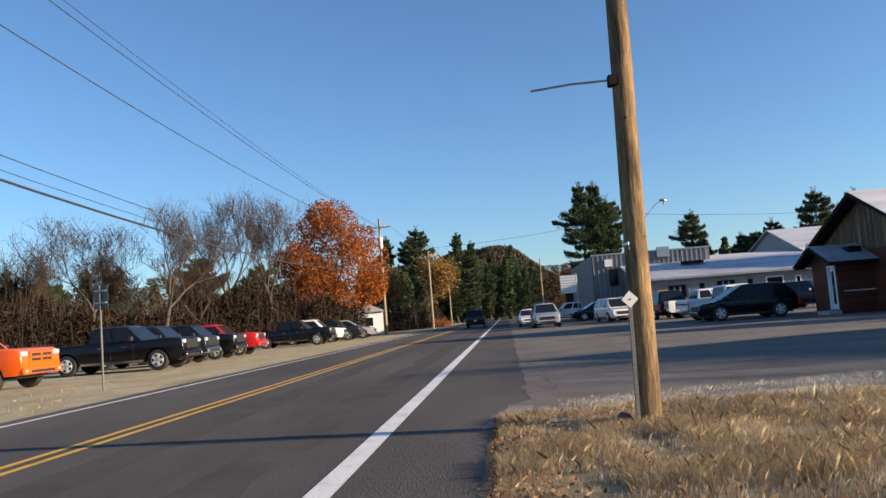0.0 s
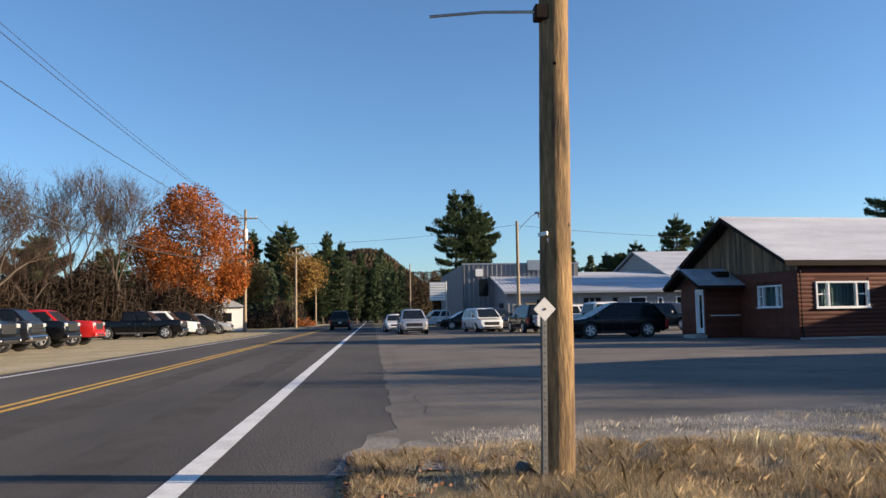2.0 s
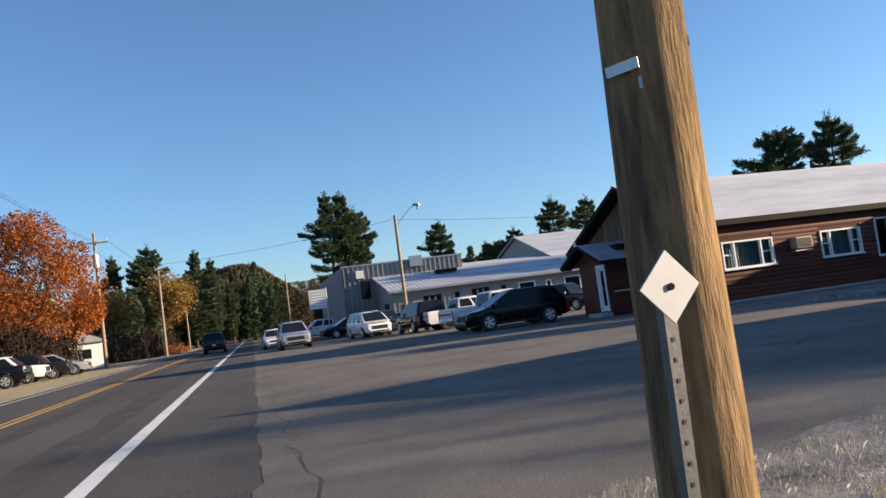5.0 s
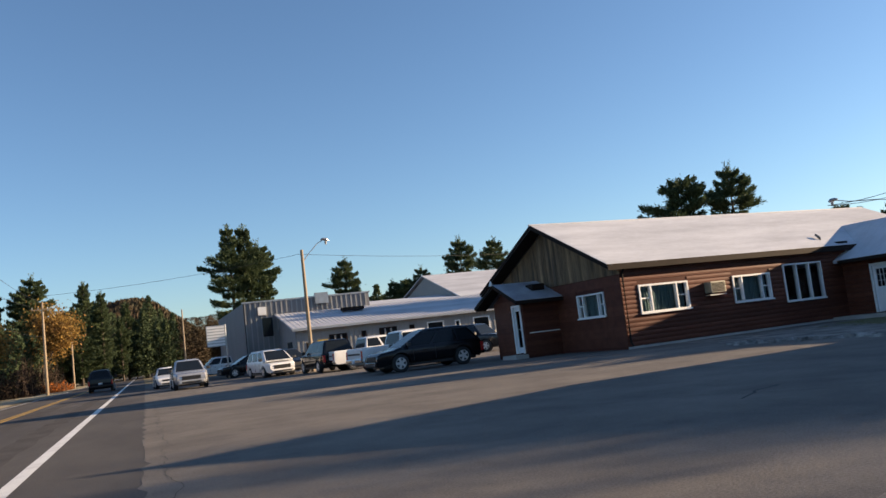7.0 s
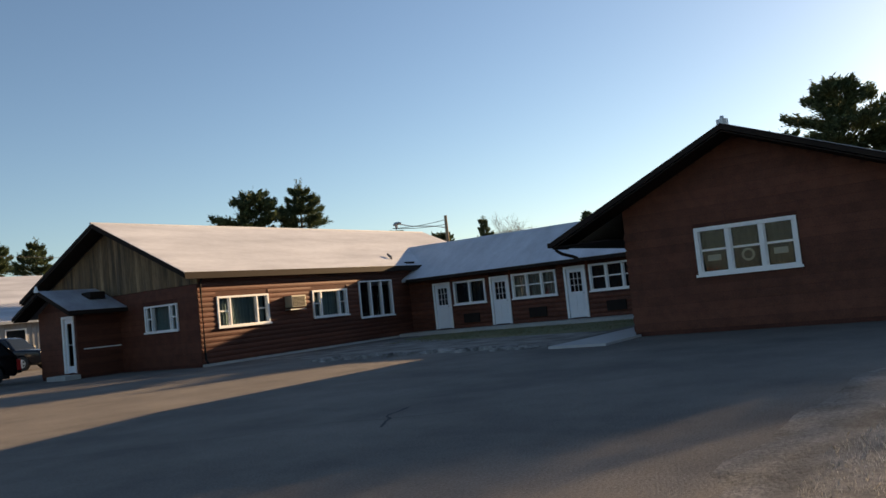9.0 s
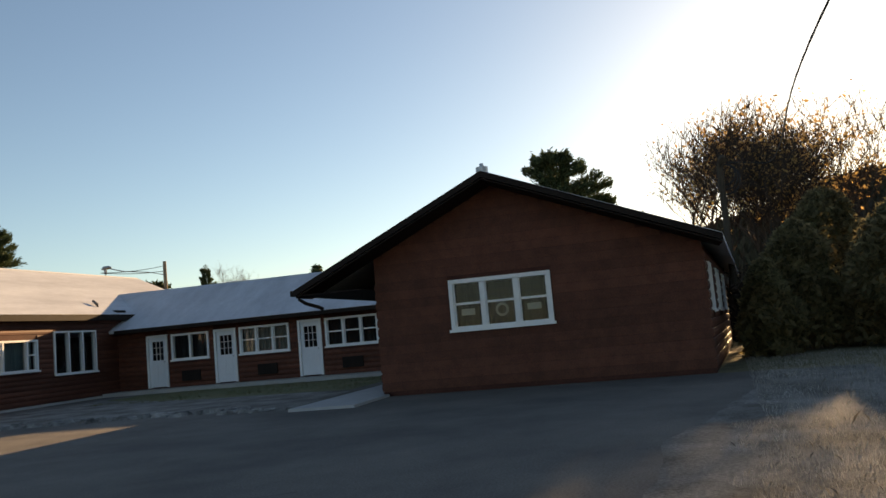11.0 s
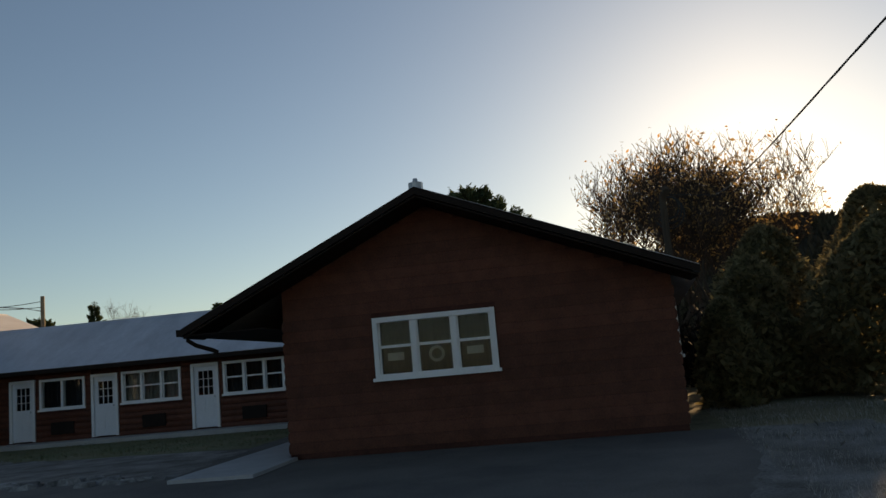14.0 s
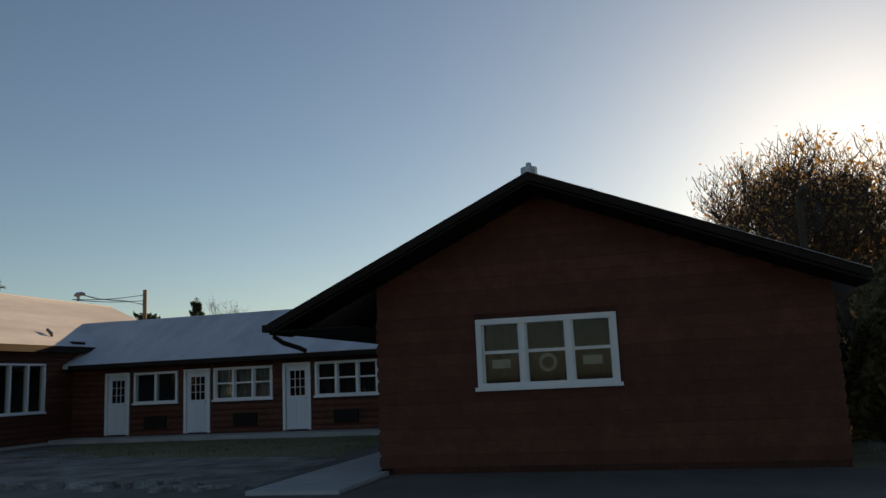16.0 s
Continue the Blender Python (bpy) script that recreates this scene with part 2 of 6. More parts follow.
def box(bm, x0, x1, y0, y1, z0, z1, m=None, bevel=0.0):
    vs = [bm.verts.new(p) for p in ((x0, y0, z0), (x1, y0, z0), (x1, y1, z0), (x0, y1, z0), (x0, y0, z1), (x1, y0, z1), (x1, y1, z1), (x0, y1, z1))]
    fs = [bm.faces.new([vs[i] for i in f]) for f in ((3, 2, 1, 0), (4, 5, 6, 7), (0, 1, 5, 4), (1, 2, 6, 5), (2, 3, 7, 6), (3, 0, 4, 7))]
    if bevel:
        es = list({e for f in fs for e in f.edges})
        r = bmesh.ops.bevel(bm, geom=es, offset=bevel, segments=2, affect="EDGES", profile=0.5)
        vs = list({v for f in r["faces"] for v in f.verts} | {v for v in vs if v.is_valid})
    if m is not None:
        bmesh.ops.transform(bm, matrix=m, verts=vs)
    return vs


def boxes(*rows, m=None, bevel=0.0):
    bm = bmesh.new()
    for r in rows:
        box(bm, *r, m=m, bevel=bevel)
    if m is not None:
        bmesh.ops.recalc_face_normals(bm, faces=bm.faces)
    return bm


def prism(bm, outline, y0, y1, m=None, axis="y"):
    """A flat outline of (a, z) pairs given depth from y0 to y1."""
    n = len(outline)
    lo = [bm.verts.new((a, y0, z)) for a, z in outline]
    hi = [bm.verts.new((a, y1, z)) for a, z in outline]
    bm.faces.new(lo)
    bm.faces.new(hi[::-1])
    for i in range(n):
        bm.faces.new((lo[i], hi[i], hi[(i + 1) % n], lo[(i + 1) % n]))
    if m is not None:
        bmesh.ops.transform(bm, matrix=m, verts=lo + hi)
    bmesh.ops.recalc_face_normals(bm, faces=bm.faces)
    return lo + hi


def tube(bm, pts, radii, sides=8, cap=True):
    """A tapered tube along points."""
    rings = []
    pts = [Vector(p) for p in pts]
    for i, p in enumerate(pts):
        d = (pts[min(i + 1, len(pts) - 1)] - pts[max(i - 1, 0)]).normalized()
        a = d.orthogonal().normalized() if abs(d.z) < 0.9 else Vector((1, 0, 0)).cross(d).normalized()
        b = d.cross(a)
        r = radii[i] if hasattr(radii, "__len__") else radii
        rings.append([bm.verts.new(p + r * (math.cos(2 * math.pi * k / sides) * a + math.sin(2 * math.pi * k / sides) * b)) for k in range(sides)])
    for r0, r1 in zip(rings, rings[1:]):
        best = min(range(sides), key=lambda s: (r0[0].co - r1[s].co).length)
        for k in range(sides):
            bm.faces.new((r0[k], r0[(k + 1) % sides], r1[(k + 1 + best) % sides], r1[(k + best) % sides]))
    if cap:
        bm.faces.new(rings[0][::-1])
        bm.faces.new(rings[-1])
    return rings


def thing(name, m, label, category, group="", kind=""):
    e = new(name)
    e.empty_display_size = 0.3
    e.matrix_basis = m
    return tagged(e, label, category, group, kind)


# ---- ground ----
def sheet(name, outline, z, material, label="", edge=0.0, step=0.6, kind="structure", depth=0.0):
    """A flat piece of ground inside an outline, its edges frayed by noise."""
    pts = []
    for (x0, y0), (x1, y1) in zip(outline, outline[1:] + outline[:1]):
        n = max(1, int(math.hypot(x1 - x0, y1 - y0) / step)) if edge else 1
        for i in range(n):
            x, y = x0 + (x1 - x0) * i / n, y0 + (y1 - y0) * i / n
            if edge:
                x += edge * (noise.noise((x * 1.7, y * 1.7, 3.1)) + 0.5 * noise.noise((x * 5, y * 5, 9)))
                y += edge * (noise.noise((x * 1.7, y * 1.7, 7.7)) + 0.5 * noise.noise((x * 5, y * 5, 1)))
            pts.append((x, y))
    bm = bmesh.new()
    f = bm.faces.new([bm.verts.new((x, y, z)) for x, y in pts])
    if f.normal.z < 0 or f.calc_area() == 0:
        f.normal_update()
    f.normal_update()
    if f.normal.z < 0:
        f.normal_flip()
    bmesh.ops.triangulate(bm, faces=bm.faces)
    ob = part(name, bm, material, None, label)
    return tagged(ob, kind=kind)


def ground_sheet():
    bm = bmesh.new()
    bmesh.ops.create_grid(bm, x_segments=60, y_segments=60, size=1)
    for v in bm.verts:
        s = lambda c: math.copysign(abs(c) ** 2.2, c) * 2600
        x, y = s(v.co.x), s(v.co.y) + 40
        v.co = (x, y, -0.010)
    return tagged(part("ground", bm, SOIL), kind="structure")


ground_sheet()
sheet("road", [(-8.35, -60), (-0.4, -60), (-0.4, 3.9), (-0.3, 4.3), (0.1, 4.9), (0.35, 6), (0.35, 95), (0.0, 330), (-8.2, 330), (-8.35, 100)], 0.0, ASPHALT, edge=0.05, step=0.5)
sheet("parking_lot", [(0.05, 4.9), (0.22, 5.2), (1.0, 5.7), (1.8, 6.0), (3.6, 6.5), (6.0, 7.5), (10.8, 7.6), (16, 6.6), (19.6, 6.4), (19.6, 15), (27.5, 16.3), (28.6, 28.6), (31, 29), (40, 95), (0.3, 95)], 0.0022, LOT, edge=0.12, step=0.35)
sheet("gravel_verge", [(-13.2, -30), (-8.2, -30), (-8.2, 62), (-9.4, 75), (-8.3, 110), (-8.3, 240), (-11.8, 240), (-13, 70), (-26, 66), (-26, 12), (-13.2, 10)], -0.006, GRAVEL, edge=0.35, step=0.8)
sheet("frosted_verge", [(-0.45, 3.6), (-0.4, 4.6), (-0.1, 6.0), (0.9, 7.1), (3.0, 7.7), (5.6, 8.1), (10.8, 8.2), (19.5, 7.4), (19.5, 4.4), (9, 4.6), (3.2, 4.2), (0.8, 4.0)], 0.0012, FROSTSOIL, edge=0.15, step=0.35)


def line_strip(name, x, y0, y1, w, material, label):
    """A painted line, slightly uneven at its edges."""
    bm = bmesh.new()
    n = int((y1 - y0) / 1.5)
    prev = None
    for i in range(n + 1):
        y = y0 + (y1 - y0) * i / n
        j = 0.012 * noise.noise((x, y * 2.3, 0))
        row = (bm.verts.new((x - w / 2 + j, y, 0.005)), bm.verts.new((x + w / 2 + j * 0.4, y, 0.005)))
        if prev:
            bm.faces.new((prev[0], prev[1], row[1], row[0]))
        prev = row
    return tagged(part(name, bm, material, None, label), kind="structure")


line_strip("fog_line", -1.5, -40, 300, 0.20, WHITELINE, "wide white painted edge line on the asphalt road")
line_strip("fog_line", -7.85, -40, 300, 0.12, WHITELINE, "thin white painted edge line on the asphalt road")
for dx in (-0.13, 0.13):
    line_strip("centre_line", -5.02 + dx, -40, 300, 0.11, YELLOWLINE, "yellow painted centre line on the asphalt road")


def crack(name, pts, w, label):
    """A wandering tar-dark crack in the paving."""
    bm = bmesh.new()
    rows = []
    for (x0, y0), (x1, y1) in zip(pts, pts[1:]):
        n = max(2, int(math.hypot(x1 - x0, y1 - y0) / 0.18))
        for i in range(n):
            f = i / n
            x, y = x0 + (x1 - x0) * f, y0 + (y1 - y0) * f
            d = 0.16 * noise.noise((x * 1.3, y * 1.3, 6)) + 0.05 * noise.noise((x * 6, y * 6, 2))
            k = w * (0.5 + abs(noise.noise((x * 3, y * 3, 5))))
            nx, ny = -(y1 - y0), x1 - x0
            q = math.hypot(nx, ny)
            nx, ny = nx / q, ny / q
            rows.append((bm.verts.new((x + nx * (d - k), y + ny * (d - k), 0.006)), bm.verts.new((x + nx * (d + k), y + ny * (d + k), 0.006))))
    for a, b in zip(rows, rows[1:]):
        bm.faces.new((a[0], a[1], b[1], b[0]))
    bmesh.ops.recalc_face_normals(bm, faces=bm.faces)
    return tagged(part(name, bm, CRACK, None, label), kind="structure")


crack("paving_crack", [(0.9, 15.8), (3.2, 17.6), (4.6, 15.2), (7.5, 12.6), (9.0, 10.5)], 0.010, "wandering dark crack in the old paving")
crack("paving_crack", [(7.3, 11.7), (8.0, 12.2), (8.9, 12.5)], 0.03, "short dark crack in the old paving")
crack("paving_crack", [(0.42, 7.2), (0.4, 12), (0.42, 22), (0.5, 40)], 0.006, "dark seam between road and lot")
crack("paving_crack", [(2.0, 21.0), (4.8, 22.4), (8.0, 21.6)], 0.012, "wandering dark crack in the old paving")
sheet("tire_worn_strip", [(-4.3, -30), (-3.7, -30), (-3.7, 200), (-4.3, 200)], 0.0025, PATCH, edge=0.12, step=0.9)
sheet("tire_worn_strip", [(-2.7, -30), (-2.1, -30), (-2.1, 200), (-2.7, 200)], 0.0025, PATCH, edge=0.12, step=0.9)
sheet("courtyard_apron", [(17.2, 15.7), (17.7, 17.9), (17.2, 19.8), (17.2, 22.2), (18.2, 25.4), (18.6, 28.4), (28.0, 27.5), (28.6, 17.4)], 0.008, FROSTSOIL, edge=0.3, step=0.4)
FROSTLUMP = mk("frosted_asphalt_lump", (0.30, 0.29, 0.28), 0.9, var=0.35, fine=30, coarse=4, bump=0.5, other=(0.12, 0.115, 0.11), spec=0.1, tint=0.3)
# broken paving along the courtyard edge
for k in range(64):
    f = k / 64
    x = 17.25 + 0.35 * math.sin(f * 5) + random.gauss(0, 0.18)
    y = 15.9 + 7.4 * f + random.gauss(0, 0.2)
    r = random.uniform(0.06, 0.24)
    bm = bmesh.new()
    n = random.randint(5, 7)
    ring = [(x + r * random.uniform(0.6, 1.2) * math.cos(6.283 * i / n), y + r * random.uniform(0.6, 1.2) * math.sin(6.283 * i / n)) for i in range(n)]
    lo = [bm.verts.new((a, b, 0)) for a, b in ring]
    hi = [bm.verts.new((x + (a - x) * 0.75, y + (b - y) * 0.75, r * random.uniform(0.25, 0.5))) for a, b in ring]
    bm.faces.new(hi)
    for i in range(n):
        bm.faces.new((lo[i], lo[(i + 1) % n], hi[(i + 1) % n], hi[i]))
    tagged(part("asphalt_chunk", bm, FROSTLUMP), "frosted lump of broken asphalt at the courtyard edge", "rubble", "asphalt lumps")


# ---- motel ----
MOTEL = pose(16.75, 28.63, 0, 0, 0, 5)
motel = thing("motel", MOTEL, "low red-brown log-sided motel with frosted gable roofs and white windows", "motel")


def run(p0, p1):
    """The frame of a wall from p0 to p1: along it, inward, up. Its outside is at y < 0."""
    d = Vector((p1[0] - p0[0], p1[1] - p0[1], 0)).normalized()
    i = Vector((-d.y, d.x, 0))
    m = Matrix(((d.x, i.x, 0, p0[0]), (d.y, i.y, 0, p0[1]), (0, 0, 1, 0), (0, 0, 0, 1)))
    return m, math.hypot(p1[0] - p0[0], p1[1] - p0[1])


def cut(a0, a1, z, gaps):
    """The stretches of a0..a1 that the gaps leave free at height z."""
    out = [(a0, a1)]
    for g0, g1, h0, h1 in gaps:
        if h0 < z < h1:
            out = [q for s, e in out for q in ((s, min(e, g0)), (max(s, g1), e)) if q[1] - q[0] > 0.03]
    return out


def wall(p0, p1, z1, gaps, parent, thick=0.2, z0=0.0, material=None, gable=None, boards="log", pitch=0.2, label="", bulge=0.036):
    """A wall with real openings, its gable top, and siding boards laid course by course on the outside."""
    m, length = run(p0, p1)
    bm = bmesh.new()
    marks = sorted({z0, z1, *(h for g in gaps for h in g[2:] if z0 < h < z1)})
    for lo, hi in zip(marks, marks[1:]):
        for s, e in cut(0, length, (lo + hi) / 2, gaps):
            box(bm, s, e, 0, thick, lo, hi)
    if gable:
        prism(bm, gable, 0, thick)
    bmesh.ops.transform(bm, matrix=m, verts=bm.verts)
    bmesh.ops.recalc_face_normals(bm, faces=bm.faces)
    w = part("wall", bm, material or BACKING, parent, label)
    top = max(z for _, z in gable) if gable else z1

    def span(z):
        if z <= z1 or not gable:
            return (0, length)
        xs = []
        for (a, za), (b, zb) in zip(gable, gable[1:] + gable[:1]):
            if (za - z) * (zb - z) < 0:
                xs.append(a + (b - a) * (z - za) / (zb - za))
        return (min(xs), max(xs)) if len(xs) >= 2 else (0, 0)
    if boards == "log":
        z = z0 + 0.1
        while z < top - 0.1:
            for s, e in cut(*span(z + pitch * 0.5), z + pitch * 0.5, [(a - 0.02, b + 0.02, c - 0.1, d + 0.1) for a, b, c, d in gaps]):
                if e - s > 0.05:
                    bm = bmesh.new()
                    q = pitch / 2
                    g = 0.008 if bulge > 0.01 else 0.002
                    prof = [(0, z + g), (-bulge * 0.6, z + 2.5 * g), (-bulge, z + q), (-bulge * 0.6, z + pitch - 2.5 * g), (0, z + pitch - g)]
                    lo = [bm.verts.new((s, y, h)) for y, h in prof]
                    hi = [bm.verts.new((e, y, h)) for y, h in prof]
                    for i in range(4):
                        f = bm.faces.new((lo[i], lo[i + 1], hi[i + 1], hi[i]))
                    bm.faces.new(lo)
                    bm.faces.new(hi[::-1])
                    bmesh.ops.transform(bm, matrix=m, verts=bm.verts)
                    bmesh.ops.recalc_face_normals(bm, faces=bm.faces)
                    part("siding_board", bm, SIDING, w)
            z += pitch
    return w, m


def pane_quad(a0, a1, y, z0, z1, m):
    bm = bmesh.new()
    bm.faces.new([bm.verts.new(p) for p in ((a0, y, z0), (a1, y, z0), (a1, y, z1), (a0, y, z1))])
    bmesh.ops.transform(bm, matrix=m, verts=bm.verts)
    return bm


def window(m, parent, a0, a1, z0, z1, splits=(), sash=(), curtain=None, f=0.07, label=""):
    """A white window: frame and sill, mullions between lights, a sash bar in some lights, panes and a curtain or
    shade-dark sheet behind.
    """
    bm = boxes((a0, a0 + f, -0.06, 0.12, z0, z1), (a1 - f, a1, -0.06, 0.12, z0, z1), (a0 + f, a1 - f, -0.06, 0.12, z1 - f, z1), (a0 + f, a1 - f, -0.06, 0.12, z0, z0 + f), m=m)
    w = part("window", bm, WHITE, parent, label)
    part("sill", boxes((a0 - 0.04, a1 + 0.04, -0.1, -0.062, z0 - 0.03, z0 + 0.03), m=m), WHITE, w)
    cuts = [a0 + f / 2] + [a0 + (a1 - a0) * s for s in splits] + [a1 - f / 2]
    for s in cuts[1:-1]:
        part("mullion", boxes((s - f / 2, s + f / 2, -0.055, 0.11, z0 + f, z1 - f), m=m), WHITE, w)
    for i, (s, e) in enumerate(zip(cuts, cuts[1:])):
        if i in sash:
            h = z0 + (z1 - z0) * 0.52
            part("sash_bar", boxes((s + f / 2, e - f / 2, 0.0, 0.05, h - 0.025, h + 0.025), m=m), WHITE, w)
            for q in (s + f / 2, e - f / 2 - 0.03):
                part("sash_stile", boxes((q, q + 0.03, 0.0, 0.05, z0 + f, z1 - f), m=m), WHITE, w)
        p = part("pane", pane_quad(s + f / 2, e - f / 2, 0.055, z0 + f, z1 - f, m), PANE, w)
        p.visible_shadow = False
    if curtain:
        bm = bmesh.new()
        n = int((a1 - a0) / 0.05)
        cols = []
        for i in range(n + 1):
            a = a0 + f + (a1 - a0 - 2 * f) * i / n
            y = 0.17 + 0.018 * math.sin(i * 1.9) + 0.01 * math.sin(i * 0.7)
            cols.append((bm.verts.new((a, y, z0 + 0.03)), bm.verts.new((a, y, z1 - 0.03))))
        for c, d in zip(cols, cols[1:]):
            bm.faces.new((c[0], d[0], d[1], c[1]))
        bmesh.ops.solidify(bm, geom=bm.faces, thickness=0.004)
        bmesh.ops.transform(bm, matrix=m, verts=bm.verts)
        part("curtain", bm, curtain, w)
    return w


def door(m, parent, a0, a1, z0, z1, lites=(3, 3), tall=False, label=""):
    """A white panel door in its casing, glazed above, with handle and step."""
    c = 0.09
    d = part("door", boxes((a0, a0 + c, -0.06, 0.12, z0, z1), (a1 - c, a1, -0.06, 0.12, z0, z1), (a0 + c, a1 - c, -0.06, 0.12, z1 - c, z1), m=m), WHITE, parent, label)
    x0, x1 = a0 + c, a1 - c
    g0, g1 = (z0 + (0.25 if tall else 1.05), z1 - 0.25)
    s = 0.13 if not tall else 0.1
    part("leaf", boxes((x0, x0 + s, 0.02, 0.065, z0 + 0.02, z1 - c), (x1 - s, x1, 0.02, 0.065, z0 + 0.02, z1 - c), (x0 + s, x1 - s, 0.02, 0.065, z0 + 0.02, g0), (x0 + s, x1 - s, 0.02, 0.065, g1, z1 - c), m=m), DOORWHITE, d)
    if not tall:
        for k in range(2):
            w = (x1 - x0 - 2 * s - 0.06) / 2
            b0 = x0 + s + k * (w + 0.06)
            part("door_panel", boxes((b0, b0 + w, 0.008, 0.019, z0 + 0.22, g0 - 0.12), m=m, bevel=0.004), DOORWHITE, d)
    nx, nz = lites
    for i in range(1, nx):
        a = x0 + s + (x1 - x0 - 2 * s) * i / nx
        part("glazing_bar", boxes((a - 0.01, a + 0.01, 0.024, 0.06, g0, g1), m=m), WHITE, d)
    for i in range(1, nz):
        h = g0 + (g1 - g0) * i / nz
        part("glazing_bar", boxes((x0 + s, x1 - s, 0.026, 0.058, h - 0.01, h + 0.01), m=m), WHITE, d)
    p = part("pane", pane_quad(x0 + s, x1 - s, 0.04, g0, g1, m), PANE, d)
    p.visible_shadow = False
    bm = bmesh.new()
    tube(bm, [(x1 - 0.06, 0.02, z0 + 0.98), (x1 - 0.06, -0.03, z0 + 0.98), (x1 - 0.06, -0.05, z0 + 0.98)], [0.012, 0.014, 0.03], 8)
    bmesh.ops.transform(bm, matrix=m, verts=bm.verts)
    part("handle", bm, METALGREY, d, "steel door knob")
    return d


def roof(name, section, u0, u1, along, material, parent, label="", skew=0.0, skewed=()):
    """A roof slab whose cross section is a list of (across, z), run from u0 to u1 along 'u' or 'v', with a slight sag and unevenness."""
    bm = bmesh.new()
    n = 24
    rows = []
    for i in range(n + 1):
        a = u0 + (u1 - u0) * i / n
        row = []
        for j, (b, z) in enumerate(section):
            b += skew * (a - u0) if j in skewed else 0
            p = (a, b, z) if along == "u" else (b, a, z)
            q = 0.02 * noise.noise((p[0] * 0.4, p[1] * 0.4, 2))
            row.append(bm.verts.new((p[0], p[1], p[2] + q)))
        rows.append(row)
    k = len(section)
    for r, s in zip(rows, rows[1:]):
        for j in range(k):
            bm.faces.new((r[j], r[(j + 1) % k], s[(j + 1) % k], s[j]))
    bm.faces.new(rows[0])
    bm.faces.new(rows[-1][::-1])
    bmesh.ops.recalc_face_normals(bm, faces=bm.faces)
    return part(name, bm, material, parent, label)


def office():
    # front wall with three windows
    gaps = [(0.76, 3.14, 1.24, 2.31), (5.45, 7.5, 1.24, 2.31), (8.29, 10.54, 1.03, 2.58)]
    w, m = wall((0, 0), (13.2, 0), 3.0, gaps, motel, pitch=0.17, bulge=0.024)
    window(m, motel, *gaps[0], splits=(0.24, 0.76), sash=(0, 2), curtain=CURTAIN, label="white three-light window with teal curtain")
    window(m, motel, *gaps[1], splits=(0.24, 0.76), sash=(0, 2), curtain=CURTAIN, label="white three-light window with teal curtain")
    window(m, motel, *gaps[2], splits=(0.34, 0.67), f=0.06, label="large dark three-light window in white frame")
    part("foundation_strip", boxes((-0.02, 13.2, -0.07, -0.002, -0.05, 0.09), m=m), CONCRETE, motel, "pale concrete foundation strip")
    # air conditioner in the wall
    ac = part("air_conditioner", boxes((3.98, 4.75, -0.36, 0.1, 1.72, 2.16), m=m, bevel=0.02), mk("beige_metal", (0.30, 0.28, 0.22), 0.5, 0.2, var=0.15), motel, "beige window air conditioner")
    for k in range(7):
        part("louvre", boxes((4.03, 4.7, -0.375, -0.362, 1.77 + k * 0.05, 1.795 + k * 0.05), m=m), DARKTRIM, ac)
    part("bracket", boxes((3.95, 4.8, -0.3, -0.04, 1.62, 1.66), m=m), METALGREY, ac)
    # west gable
    gz = [(0.0, 3.0), (9.3, 3.0), (4.75, 5.22)]
    g2 = [(9.3 - 2.82, 9.3 - 1.05, 1.3, 2.23)]
    w, m = wall((0, 9.3), (0, 0), 3.0, g2, motel, gable=gz, boards="none")
    window(m, motel, *g2[0], splits=(0.22, 0.78), sash=(0, 2), curtain=CURTAIN, f=0.06, label="small white-framed window with teal curtain")
    z = 0.1
    while z < 2.75:
        for s, e in cut(0, 9.3, z + 0.1, [(g2[0][0] - 0.02, g2[0][1] + 0.02, g2[0][2] - 0.1, g2[0][3] + 0.1), (2.6, 4.95, 0, 2.5)]):
            part("siding_board", boxes((s, e, -0.018, -0.001, z + 0.004, z + 0.186), m=m), SIDING, w)
        z += 0.19
    # vertical weathered boards in the gable
    a = 0.05
    while a < 9.2:
        peak = lambda q: 3.0 + (q / 4.75 if q < 4.75 else (9.3 - q) / 4.55) * 2.2
        z1 = peak(a + 0.1)
        bm = bmesh.new()
        prism(bm, [(a, 2.78), (a + 0.185, 2.78), (a + 0.185, max(2.8, peak(a + 0.185))), (a, max(2.8, peak(a)))], -0.035 - 0.006 * random.random(), -0.002, m)
        part("gable_board", bm, BARNWOOD, w)
        a += 0.19
    # back and far walls
    wall((19.6, 9.3), (0, 9.3), 3.0, [], motel, boards="none")
    # roof: frosted metal, thick edge
    roof("roof", [(-0.28, 3.16), (4.55, 5.43), (9.62, 3.06), (9.62, 2.95), (4.55, 5.29), (-0.28, 3.04)], -0.69, 20.0, "u", FROSTROOF, motel, "frosted pale metal gable roof")
    part("fascia", boxes((-0.69, 13.44, -0.31, -0.285, 2.93, 3.15)), DARKTRIM, motel)
    part("soffit", boxes((-0.02, 13.4, -0.28, -0.04, 2.97, 2.99)), DARKTRIM, motel)
    for s in (1, -1):
        bm = bmesh.new()
        o = [(-0.28, 3.02), (4.55, 5.28), (4.55, 5.42), (-0.28, 3.15)] if s > 0 else [(4.55, 5.28), (9.62, 2.93), (9.62, 3.05), (4.55, 5.42)]
        prism(bm, [(b, z) for b, z in o], -0.03, 0.0, Matrix(((0, 1, 0, -0.692), (1, 0, 0, 0), (0, 0, 1, 0), (0, 0, 0, 1))))
        part("rake_board", bm, DARKTRIM, motel)
    # ridge roll and end vent
    bm = bmesh.new()
